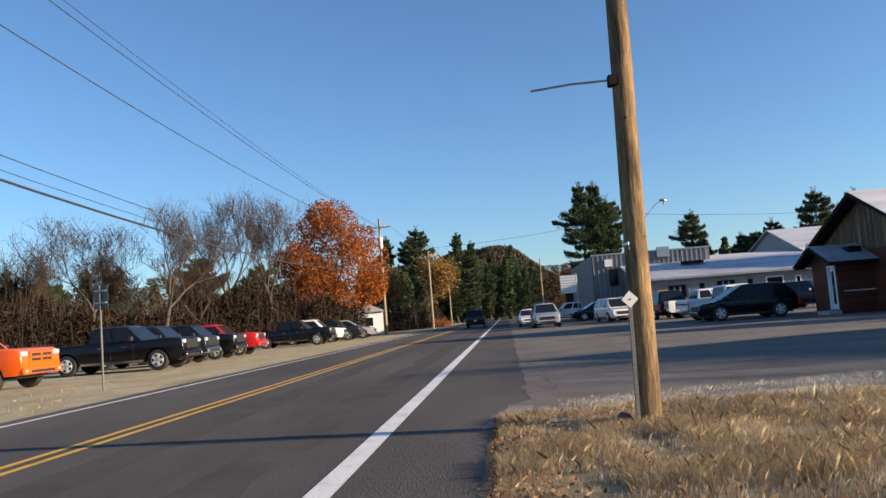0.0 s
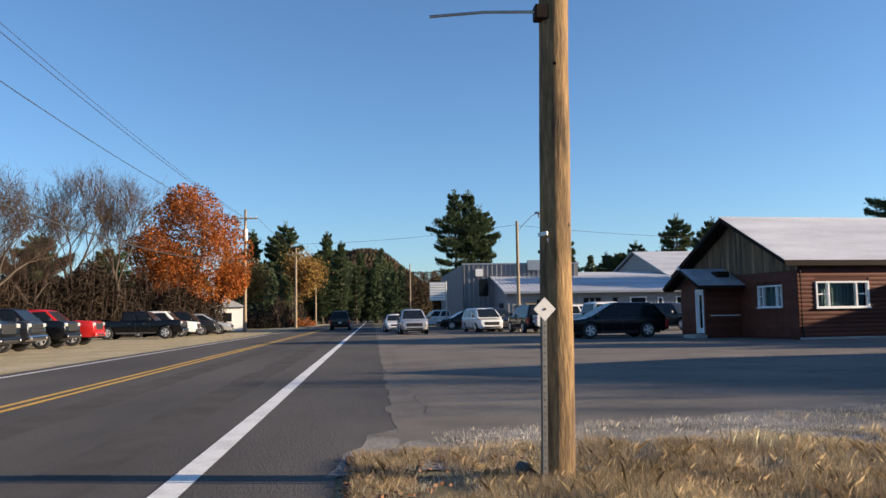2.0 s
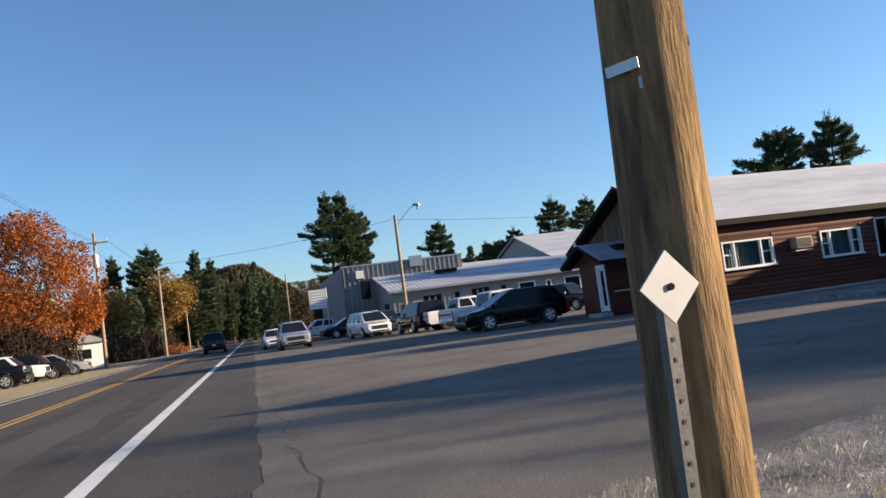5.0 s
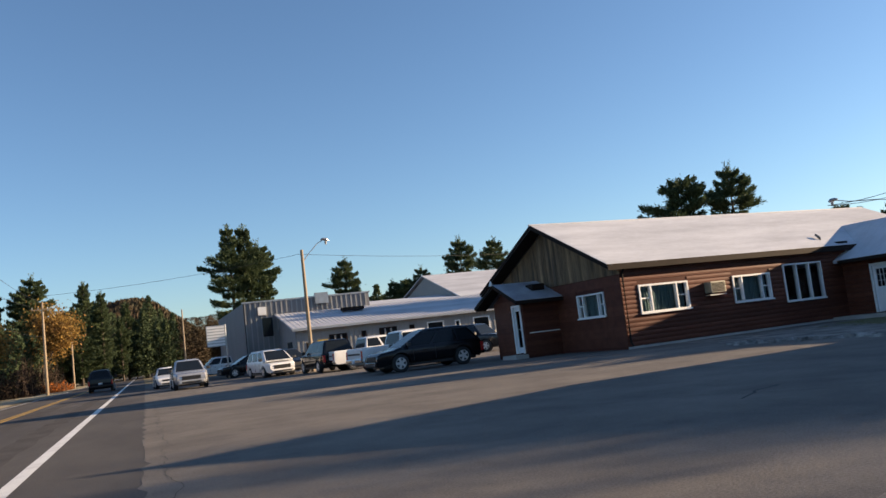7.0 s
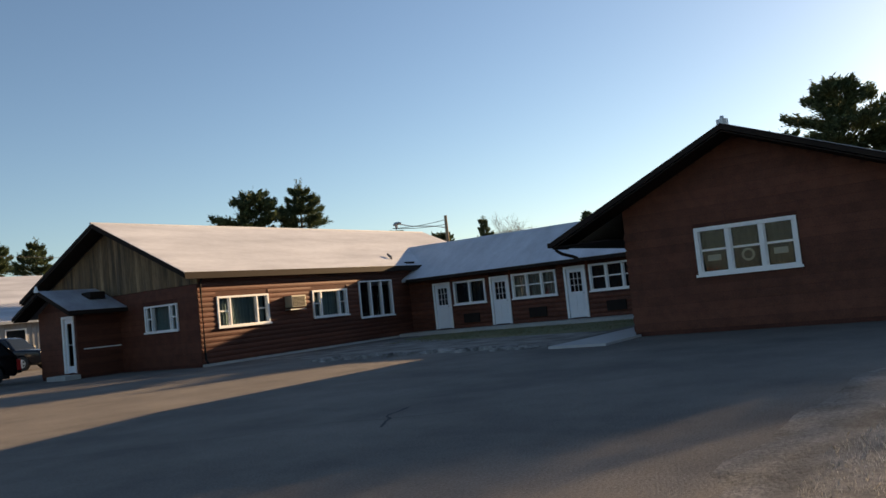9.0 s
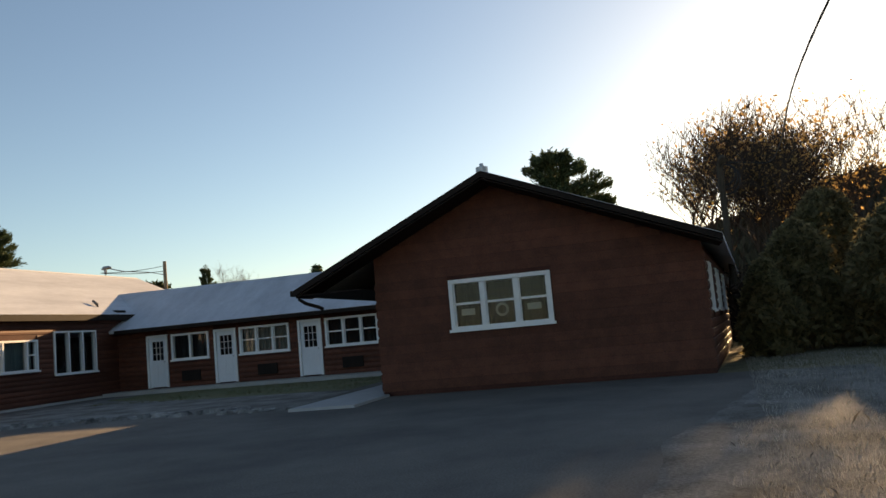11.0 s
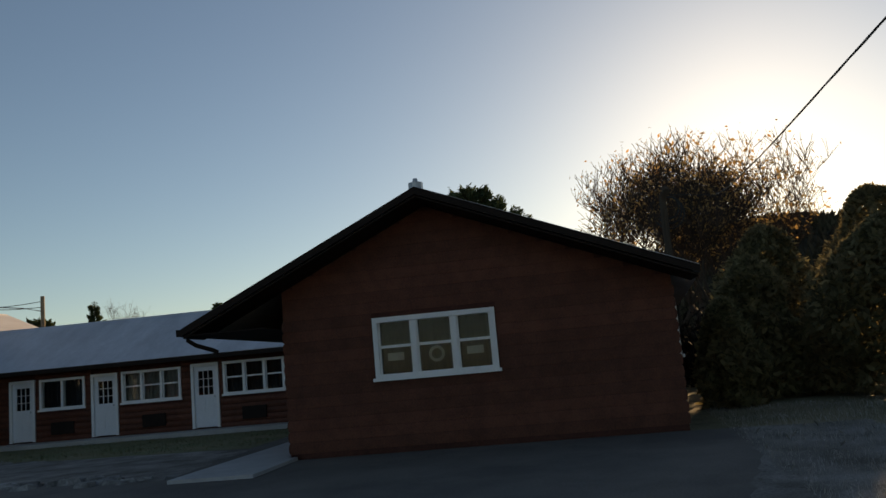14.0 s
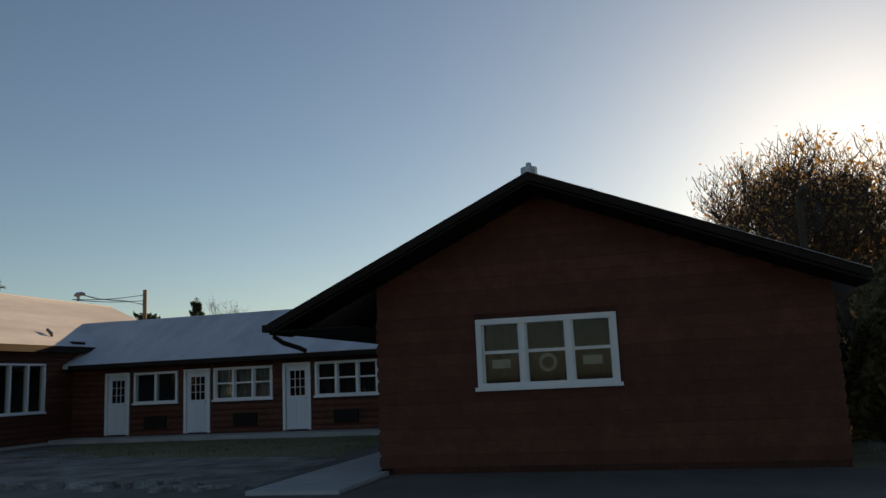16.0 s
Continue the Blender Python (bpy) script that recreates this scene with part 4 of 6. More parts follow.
# ---- grey building, sign ----
def grey_building():
    t = thing("metal_building", pose(0, 0, 0), "long grey corrugated metal building with a frosted shed roof", "building")
    # tall block
    bm = boxes((8.1, 8.3, 70, 93, 0, 5.8), (8.1, 18.6, 70.0, 70.2, 0, 5.75), (18.4, 18.6, 70.2, 93, 0, 5.75), (8.3, 18.4, 92.8, 93, 0, 5.8), (8.3, 18.4, 70.2, 92.8, 5.2, 5.3))
    b = part("wall", bm, GREYDARK, t)
    x = 8.15
    while x < 18.6:
        part("siding_rib", boxes((x, x + 0.1, 69.95, 69.998, 0 if x < 10.6 else 3.4, 5.8)), GREYSIDING, b)
        x += 0.42
    part("parapet_cap", boxes((8.0, 18.7, 69.92, 70.25, 5.76, 5.88)), METALGREY, t)
    part("parapet_box", boxes((13.9, 15.0, 69.6, 69.94, 5.2, 6.1)), METALGREY, t)
    part("sign_panel", boxes((9.2, 9.85, 69.8, 69.93, 4.7, 5.36)), WHITE, t, "small white square panel")
    part("window", boxes((9.48, 10.31, 69.9, 69.96, 2.95, 4.45)), CARGLASS, t, "dark window")
    # front wing with shed roof
    m, length = run((10.8, 62.9), (34, 62.9))
    gaps = [(0.75, 1.4, 0.1, 2.0), (2.47, 3.87, 1.35, 2.41), (4.98, 5.35, 1.7, 2.43), (6.37, 7.78, 1.3, 2.5), (8.81, 9.2, 1.5, 2.49), (10.25, 11.66, 1.3, 2.55), (12.58, 13.05, 0.9, 2.48), (14.14, 15.58, 1.4, 2.55), (16.6, 18.4, 0.7, 2.4)]
    pale = (5, 6, 7, 8)          # the openings with white trim
    bm = bmesh.new()
    marks = sorted({0, 3.05, *(h for g in gaps for h in g[2:])})
    for lo, hi in zip(marks, marks[1:]):
        for s, e in cut(0, length, (lo + hi) / 2, gaps):
            box(bm, s, e, 0, 0.2, lo, hi, m)
    fw = part("wall", bm, GREYSIDING, t, "light grey ribbed wall")
    a = 0.1
    while a < length:
        for lo, hi in ((0.0, 3.0),):
            free = all(not (g[0] - 0.15 < a < g[1] + 0.1) for g in gaps)
            zs = [(0, 3.0)] if free else [(2.62, 3.0)]
            for z0, z1 in zs:
                part("siding_rib", boxes((a, a + 0.07, -0.035, -0.001, z0, z1), m=m), GREYSIDING, fw)
        a += 0.36
    for n, g in enumerate(gaps):
        trim = WHITE if n in pale else DARKTRIM
        w = part("window", boxes((g[0], g[0] + 0.09, -0.05, 0.1, g[2], g[3]), (g[1] - 0.09, g[1], -0.05, 0.1, g[2], g[3]), (g[0] + 0.09, g[1] - 0.09, -0.05, 0.1, g[3] - 0.09, g[3]), (g[0] + 0.09, g[1] - 0.09, -0.05, 0.1, g[2], g[2] + 0.08), m=m), trim, t, "dark window in white trim" if n in pale else "dark window in a dark frame")
        part("pane", boxes((g[0] + 0.09, g[1] - 0.09, 0.04, 0.05, g[2] + 0.08, g[3] - 0.09), m=m), CARGLASS, w)
        if n in (1, 3):
            for q in (1 / 3, 2 / 3):
                a = g[0] + (g[1] - g[0]) * q
                part("mullion", boxes((a - 0.06, a + 0.06, -0.04, 0.038, g[2] + 0.08, g[3] - 0.09), m=m), GREYSIDING, w)
    part("poster", boxes((1.58, 2.36, -0.06, -0.037, 1.5, 2.1), m=m), mk("yellow_board", (0.62, 0.42, 0.05), 0.6, var=0.1), t, "yellow notice board")
    part("wall", boxes((10.8, 11.0, 63.1, 70, 0, 3.05)), GREYSIDING, t)
    bm = bmesh.new()
    prism(bm, [(63.1, 3.05), (70, 3.05), (70, 4.6)], 10.8, 11.0, Matrix(((0, 1, 0, 0), (1, 0, 0, 0), (0, 0, 1, 0), (0, 0, 0, 1))))
    part("wall", bm, GREYSIDING, t)
    part("side_window", boxes((10.76, 10.8, 64.5, 66.5, 0.9, 2.2)), CARGLASS, t)
    r = roof("roof", [(62.4, 3.08), (69.98, 4.66), (69.98, 4.58), (62.4, 2.98)], 10.5, 34, "u", FROSTROOF, t, "frosted ribbed metal shed roof")
    x = 10.55
    while x < 34:
        bm = bmesh.new()
        prism(bm, [(62.4, 3.09), (69.95, 4.665), (69.95, 4.682), (62.4, 3.107)], x, x + 0.05, Matrix(((0, 1, 0, 0), (1, 0, 0, 0), (0, 0, 1, 0), (0, 0, 0, 1))))
        part("roof_rib", bm, FROSTROOF, r)
        x += 0.36
    part("roof_vent", boxes((15.6, 17.4, 67.4, 68.2, 4.3, 4.55)), DARKTRIM, t)
    part("fascia", boxes((10.5, 34, 62.34, 62.39, 2.9, 3.07)), METALGREY, t)
    # deeper hall behind with its higher white roof
    roof("roof", [(70.2, 4.7), (80, 7.6), (92, 4.6), (92, 4.5), (80, 7.5), (70.2, 4.6)], 27.0, 62, "u", FROSTROOF, t, "frosted white gable roof of the rear hall")
    part("wall", boxes((27.3, 61, 71, 91, 0, 4.55)), GREYSIDING, t)
    bm = bmesh.new()
    prism(bm, [(71, 4.55), (91, 4.55), (80, 7.4)], 27.3, 27.5, Matrix(((0, 1, 0, 0), (1, 0, 0, 0), (0, 0, 1, 0), (0, 0, 0, 1))))
    part("wall", bm, GREYSIDING, t)
    roof("roof", [(70.2, 4.68), (76, 5.3), (76, 5.2), (70.2, 4.55)], 18.6, 27.0, "u", FROSTROOF, t, "low frosted roof")
    return t


grey_building()


def reader_board():
    t = thing("reader_board", pose(5.7, 69, 0), "white slatted roadside sign board on a steel post", "sign")
    bm = bmesh.new()
    tube(bm, [(0.75, 0, -0.1), (0.75, 0, 4.25)], 0.06, 8)
    part("post", bm, METALGREY, t)
    part("board", boxes((-0.72, 0.7, -0.05, 0.05, 2.55, 4.2), bevel=0.02), METALGREY, t)
    for k in range(7):
        part("slat", boxes((-0.68, 0.66, -0.085, -0.052, 2.62 + k * 0.225, 2.77 + k * 0.225)), WHITE, t)
    return t


reader_board()


def road_sign():
    t = thing("road_sign", pose(-10.15, 15.0, 0, 0, 0, -20), "back of a plain grey metal road sign on a steel post", "road sign")
    bm = bmesh.new()
    tube(bm, [(0, 0, -0.1), (0, 0, 2.6)], 0.026, 8)
    part("post", bm, POSTSTEEL, t)
    part("plate", boxes((-0.24, 0.24, 0.03, 0.035, 2.02, 2.6)), POSTSTEEL, t, "grey unpainted back of the sign plate")
    for z in (2.15, 2.45):
        part("brace", boxes((-0.2, 0.2, 0.005, 0.028, z, z + 0.03)), METALGREY, t)
    return t


road_sign()


def small_house(x, y, turn):
    t = thing("house", pose(x, y, 0, 0, 0, turn), "small white clapboard house behind the maple", "house")
    part("wall", boxes((-4, 4, -3, 3, 0, 2.6)), WHITE, t)
    bm = bmesh.new()
    prism(bm, [(-4.4, 2.55), (4.4, 2.55), (0, 4.6)], -3.3, 3.3)
    part("roof", bm, BLUEROOF, t)
    for a in (-2.4, 0.6, 2.4):
        w = part("window", boxes((a - 0.5, a + 0.5, -3.05, -3.002, 0.9, 2.0)), WHITE, t)
        part("pane", boxes((a - 0.42, a + 0.42, -3.07, -3.052, 0.98, 1.92)), CARGLASS, w)
    part("door", boxes((-1.2, -0.3, -3.06, -3.002, 0.1, 2.1)), DARKTRIM, t)
    return t


small_house(-18.6, 90, 12)
small_house(-28.5, 88, 10)


# ---- vehicles ----
def lathe(bm, profile, n=20):
    """A solid of (radius, y) turned round the y axis."""
    rings = [[bm.verts.new((r * math.cos(2 * math.pi * k / n), y, r * math.sin(2 * math.pi * k / n))) for k in range(n)] for r, y in profile]
    for a, b in zip(rings, rings[1:]):
        for k in range(n):
            bm.faces.new((a[k], a[(k + 1) % n], b[(k + 1) % n], b[k]))
    bm.faces.new(rings[0])
    bm.faces.new(rings[-1][::-1])
    bmesh.ops.recalc_face_normals(bm, faces=bm.faces)


def wheel(parent, x, y, r, side):
    bm = bmesh.new()
    w = 0.12
    lathe(bm, [(r * 0.62, -w), (r * 0.9, -w), (r, -w * 0.7), (r, w * 0.7), (r * 0.9, w), (r * 0.62, w)])
    bmesh.ops.transform(bm, matrix=Matrix.Translation((x, y, r)), verts=bm.verts)
    t = part("wheel", bm, RUBBER, parent, smooth=False)
    bm = bmesh.new()
    o = side * (w + 0.006)
    lathe(bm, [(r * 0.62, o - 0.03 * side), (r * 0.62, o), (r * 0.55, o), (r * 0.52, o - 0.035 * side), (0.02, o - 0.035 * side)])
    for k in range(5):
        box(bm, 0.02, r * 0.56, o - 0.035, o + 0.004, -0.05, 0.05, Matrix.Rotation(2 * math.pi * k / 5, 4, "Y"))
    lathe(bm, [(r * 0.16, o - 0.03), (r * 0.16, o + 0.012)], 10)
    bmesh.ops.transform(bm, matrix=Matrix.Translation((x, y, r)), verts=bm.verts)
    part("rim", bm, RIMMETAL, t, "bright spoked alloy rim")


def quad_panel(c, u0, u1, v0, v1, off, thick=0.01):
    """A thin panel on the four-cornered face c, over a part of it, raised by off."""
    a, b, d, e = [Vector(p) for p in c]
    at = lambda u, v: a.lerp(b, u).lerp(e.lerp(d, u), v)
    n = (b - a).cross(e - a).normalized()
    bm = bmesh.new()
    lo = [bm.verts.new(at(u, v) + n * (off - thick)) for u, v in ((u0, v0), (u1, v0), (u1, v1), (u0, v1))]
    hi = [bm.verts.new(at(u, v) + n * off) for u, v in ((u0 + 0.01, v0 + 0.02), (u1 - 0.01, v0 + 0.02), (u1 - 0.01, v1 - 0.02), (u0 + 0.01, v1 - 0.02))]
    bm.faces.new(lo[::-1])
    bm.faces.new(hi)
    for i in range(4):
        bm.faces.new((lo[i], lo[(i + 1) % 4], hi[(i + 1) % 4], hi[i]))
    bmesh.ops.recalc_face_normals(bm, faces=bm.faces)
    return bm


KINDS = {
    # length, width, wheel radius, front and rear axle, clearance, belt, hood, nose, cabin foot and top (rear, front), roof, bed
    "pickup": (5.85, 2.02, 0.41, 1.9, -1.75, 0.42, 1.17, 1.23, 1.19, (-0.95, 1.3), (-0.75, 0.55), 1.80, True),
    "suv": (4.85, 1.92, 0.38, 1.45, -1.42, 0.30, 1.0, 0.98, 0.84, (-2.38, 1.45), (-1.75, 0.15), 1.70, False),
    "wagon": (5.1, 2.0, 0.39, 1.5, -1.5, 0.34, 1.12, 1.12, 1.02, (-2.5, 1.15), (-2.25, 0.35), 1.86, False),
    "minivan": (5.1, 2.0, 0.35, 1.6, -1.5, 0.26, 1.02, 0.98, 0.82, (-2.5, 1.95), (-2.2, 0.7), 1.75, False),
    "sedan": (4.7, 1.82, 0.34, 1.4, -1.35, 0.24, 0.88, 0.86, 0.70, (-1.9, 1.05), (-1.0, 0.05), 1.42, False),
}


def vehicle(name, kind, paint, m, label, grille=BLACKPLASTIC, front_bumper=None, group="parked vehicles"):
    L, W, r, xf, xr, c, belt, hood, nose, foot, top, roof_z, bed = KINDS[kind]
    t = thing(name, m, label, "pickup truck" if bed else "car", group)
    h = L / 2

    def arch(x):
        return [(x + (r + 0.07) * math.cos(q), max(c, r + (r + 0.07) * math.sin(q))) for q in np.linspace(0.0, math.pi, 9)]
    out = [(-h + 0.06, c + 0.12), (-h, c + 0.3), (-h + 0.02, belt - 0.05), (-h + 0.08, belt)]
    out += [(foot[1], belt + 0.02), (h - 0.8, (hood + nose) / 2 + 0.03), (h - 0.2, nose + 0.01), (h - 0.05, nose - 0.07), (h, c + 0.34), (h - 0.04, c + 0.08), (h - 0.16, c)]
    out += arch(xf) + arch(xr) + [(-h + 0.2, c)]
    bm = bmesh.new()
    prism(bm, out[::-1], -W / 2, W / 2)
    es = [e for e in bm.edges if abs(e.verts[0].co.y - e.verts[1].co.y) < 1e-6 and max(v.co.z for v in e.verts) > r * 2.2]
    bmesh.ops.bevel(bm, geom=es, offset=0.07 if bed else 0.12, segments=4, affect="EDGES", profile=0.6)
    for z in (0.55 * belt, 0.72 * belt, 0.88 * belt):
        bmesh.ops.bisect_plane(bm, geom=bm.verts[:] + bm.edges[:] + bm.faces[:], plane_co=(0, 0, z), plane_no=(0, 0, 1))
    for x in (h - 0.25, h - 0.5, h - 0.8, h - 1.1, -h + 0.3, -h + 0.6):
        bmesh.ops.bisect_plane(bm, geom=bm.verts[:] + bm.edges[:] + bm.faces[:], plane_co=(x, 0, 0), plane_no=(1, 0, 0))
    for v in bm.verts:
        v.co.y *= 1 - 0.055 * ((v.co.z / belt - 0.7) / 0.4) ** 2
        if bed and v.co.x > h - 0.5:
            v.co.y *= 1 - 0.10 * ((v.co.x - h + 0.5) / 0.5) ** 1.5
        if not bed and v.co.x > h - 1.1:
            v.co.y *= 1 - 0.21 * ((v.co.x - h + 1.1) / 1.1) ** 2
        if not bed and v.co.x < -h + 0.6:
            v.co.y *= 1 - 0.10 * ((-v.co.x - h + 0.6) / 0.6) ** 2
        if not bed and v.co.x > foot[1] and v.co.z > belt * 0.8:
            v.co.z += 0.05 * (1 - (2 * v.co.y / W) ** 2)
    bmesh.ops.recalc_face_normals(bm, faces=bm.faces)
    body = part("body", bm, paint, t, smooth=True)
    # cabin
    wb, wt = W / 2 - 0.05, W / 2 - (0.24 if bed else 0.29)
    lo, hi = belt - 0.03, roof_z
    mid = roof_z - 0.07
    rows = [[(foot[0], -wb, lo), (foot[1], -wb, lo), (foot[1], wb, lo), (foot[0], wb, lo)],
            [(top[0] - 0.06, -wt - 0.03, mid), (top[1] + 0.1, -wt - 0.03, mid), (top[1] + 0.1, wt + 0.03, mid), (top[0] - 0.06, wt + 0.03, mid)],
            [(top[0] + 0.12, -wt + 0.1, hi), (top[1] - 0.12, -wt + 0.1, hi), (top[1] - 0.12, wt - 0.1, hi), (top[0] + 0.12, wt - 0.1, hi)]]
    bm = bmesh.new()
    vs = [[bm.verts.new(p) for p in row] for row in rows]
    for a, b in zip(vs, vs[1:]):
        for i in range(4):
            bm.faces.new((a[i], a[(i + 1) % 4], b[(i + 1) % 4], b[i]))
    bm.faces.new(vs[2])
    bm.faces.new(vs[0][::-1])
    bmesh.ops.bevel(bm, geom=[e for e in bm.edges if min(v.co.z for v in e.verts) > lo + 0.01 or abs(e.verts[0].co.z - e.verts[1].co.z) > 0.1], offset=0.05 if bed else 0.08, segments=3, affect="EDGES")
    part("cabin", bm, paint, t, smooth=True)
    A, B = rows[0], rows[1]
    part("windscreen", quad_panel((A[1], A[2], B[2], B[1]), 0.07, 0.93, 0.1, 0.97, 0.008), CARGLASS, t)
    part("rear_window", quad_panel((A[3], A[0], B[0], B[3]), 0.08, 0.92, 0.2 if not bed else 0.1, 0.95, 0.008), CARGLASS, t)
    cuts = ((0.06, 0.47), (0.53, 0.93)) if bed or kind == "sedan" else ((0.05, 0.3), (0.34, 0.62), (0.66, 0.93))
    for s, e in cuts:
        part("side_window", quad_panel((A[0], A[1], B[1], B[0]), s, e, 0.12, 0.92, 0.008), CARGLASS, t)
        part("side_window", quad_panel((A[2], A[3], B[3], B[2]), 1 - e, 1 - s, 0.12, 0.92, 0.008), CARGLASS, t)
    # front and rear
    nb, hy, hx = (0.45, 0.37, 0.0) if bed else (0.37, 0.30, 0.05)
    part("grille", boxes((h - 0.12, h + 0.012, -W * 0.27, W * 0.27, nose - 0.42, nose - 0.08), bevel=0.02), grille, t, "dark radiator grille")
    if grille is paint:
        for k in range(4):
            y, z = (k % 2 - 0.5) * W * 0.25, nose - 0.32 + (k // 2) * 0.14
            part("grille_slot", boxes((h + 0.005, h + 0.02, y - W * 0.105, y + W * 0.105, z - 0.045, z + 0.045), bevel=0.006), BLACKPLASTIC, t)
    for k in range(3 if grille is not paint else 0):
        part("grille_bar", boxes((h + 0.0, h + 0.025, -W * 0.25, W * 0.25, nose - 0.37 + k * 0.1, nose - 0.345 + k * 0.1)), CHROME if front_bumper is CHROME else BLACKPLASTIC, t)
    part("front_bumper", boxes((h - 0.2, h + 0.07, -W * nb, W * nb, c + 0.02, c + 0.24), bevel=0.05), front_bumper or paint, t)
    part("rear_bumper", boxes((-h - 0.07, -h + 0.15, -W * 0.46, W * 0.46, c + 0.08, c + 0.28), bevel=0.04), CHROME if bed else paint, t)
    for s in (-1, 1):
        part("headlight", boxes((h - 0.34, h - hx, s * W * hy - 0.16, s * W * hy + 0.16, nose - 0.22, nose - 0.06), bevel=0.04), LAMPGLASS, t, "clear headlight")
        part("tail_light", boxes((-h - 0.012, -h + 0.12, s * (W / 2 - 0.1) - 0.07, s * (W / 2 - 0.1) + 0.07, belt - 0.5, belt - 0.12), bevel=0.015), REDLENS, t, "red tail light")
        part("mirror", boxes((foot[1] - 0.45, foot[1] - 0.3, s * (W / 2 + 0.1) - 0.1, s * (W / 2 + 0.1) + 0.1, belt + 0.03, belt + 0.2), bevel=0.03), BLACKPLASTIC, t)
        for x in ((0.6, -0.35) if bed else (0.35, -0.7)):
            part("door_handle", boxes((x - 0.1, x + 0.1, s * (W / 2 + 0.012) - 0.015, s * (W / 2 + 0.012) + 0.015, belt - 0.2, belt - 0.16)), CHROME if bed else paint, t)
        part("sill", boxes((xr + r + 0.15, xf - r - 0.15, s * (W / 2 - 0.05) - 0.04, s * (W / 2 - 0.05) + 0.04, c - 0.06, c + 0.03)), CHROME if bed else BLACKPLASTIC, t)
        for x in (xf, xr):
            wheel(t, x, s * (W / 2 - 0.13), r, s)
    part("plate", boxes((-h - 0.085, -h - 0.075, -0.15, 0.15, c + 0.32, c + 0.47) if not bed else (-h - 0.085, -h - 0.072, -0.15, 0.15, c + 0.1, c + 0.25)), WHITE, t)
    part("underbody", boxes((-h + 0.3, h - 0.3, -W * 0.36, W * 0.36, c - 0.08, c + 0.3)), BLACKPLASTIC, t)
    part("bonnet_seam", boxes((h - 0.24, h - 0.225, -W * 0.4, W * 0.4, nose - 0.02, nose + 0.012)), BLACKPLASTIC, t)
    part("lower_grille", boxes((h + 0.04, h + 0.078, -W * 0.28, W * 0.28, c + 0.06, c + 0.15), bevel=0.01), BLACKPLASTIC, t)
    for s in (-1, 1):
        for x in ((0.95, 0.05) if bed else (0.85, -0.15)):
            part("door_seam", boxes((x - 0.006, x + 0.006, s * (W / 2 - 0.008) - 0.012, s * (W / 2 - 0.008) + 0.012, c + 0.12, belt - 0.06)), BLACKPLASTIC, t)
        part("fog_light", boxes((h + 0.03, h + 0.076, s * W * (nb - 0.07) - 0.06, s * W * (nb - 0.07) + 0.06, c + 0.09, c + 0.16), bevel=0.01), LAMPGLASS, t)
    if bed:
        # Black plate on top; the open bed's shaded hollow is put into its colour.
        part("bed_hollow_plate", boxes((-h + 0.12, foot[0] - 0.06, -W / 2 + 0.1, W / 2 - 0.1, belt + 0.004, belt + 0.012)), BLACKPLASTIC, t, "black plate in place of the truck bed's shaded hollow")
        part("tailgate_strip", boxes((-h - 0.02, -h - 0.002, -0.7, 0.7, belt - 0.3, belt - 0.22)), BLACKPLASTIC, t)
    return t


def paint(name, col, metal=0.2):
    return mk(name, col, 0.2, metal, var=0.06, fine=8, coarse=1.0, bump=0.0, coat=0.2, spec=0.3)


P_BLACK = paint("black_car_paint", (0.006, 0.0065, 0.009))
P_NAVY = paint("dark_grey_car_paint", (0.016, 0.017, 0.021))
P_ORANGE = paint("orange_car_paint", (0.75, 0.105, 0.008), 0.0)
P_RED = paint("red_car_paint", (0.40, 0.015, 0.015), 0.0)
P_WHITE = paint("white_car_paint", (0.74, 0.74, 0.74), 0.0)
P_SILVER = paint("silver_car_paint", (0.50, 0.51, 0.52), 0.5)
P_BLUE = paint("blue_car_paint", (0.03, 0.06, 0.16), 0.2)


def at(x, y, heading, z=-0.006):
    """Heading in degrees, anticlockwise from +x."""
    return pose(x, y, z, 0, 0, heading)


vehicle("pickup_truck", "pickup", P_ORANGE, at(-17.0, 19.2, -4), "bright orange pickup truck with a matching grille on the verge", grille=P_ORANGE)
vehicle("pickup_truck", "pickup", P_BLACK, at(-15.5, 27.0, 0), "black crew-cab pickup truck with bright alloy wheels on the verge", grille=BLACKPLASTIC)
vehicle("pickup_truck", "pickup", P_NAVY, at(-16.3, 31.4, 1), "dark grey pickup truck with a chrome bumper in the row", front_bumper=CHROME)
vehicle("pickup_truck", "pickup", P_BLACK, at(-16.4, 35.6, 0), "black pickup truck parked in the row on the verge")
vehicle("pickup_truck", "pickup", P_RED, at(-16.6, 39.7, 2), "red pickup truck with clear headlights in the row")
vehicle("pickup_truck", "pickup", P_BLACK, at(-15.3, 52.6, 0), "black pickup truck with bright wheels near the maple")
vehicle("suv", "wagon", P_WHITE, at(-15.2, 58.3, 0), "white sport utility car parked near the maple", front_bumper=BLACKPLASTIC)
vehicle("suv", "wagon", P_NAVY, at(-14.6, 62.2, 0), "dark grey sport utility car parked near the maple")
vehicle("suv", "suv", P_SILVER, at(-14.0, 66.2, 0), "silver sport utility car parked near the maple")
vehicle("sedan", "sedan", P_NAVY, at(-22.6, 25.6, 10), "dark sedan standing in the back row")
vehicle("sedan", "sedan", P_BLUE, at(-23.5, 29.8, 10), "dark blue sedan standing in the back row")
vehicle("crossover", "suv", P_BLACK, at(11.5, 36.35, 184), "black crossover with silver alloy wheels on the motel lot")
vehicle("pickup_truck", "pickup", P_WHITE, at(12.2, 40.3, 8), "white pickup truck seen from its tailgate on the lot")
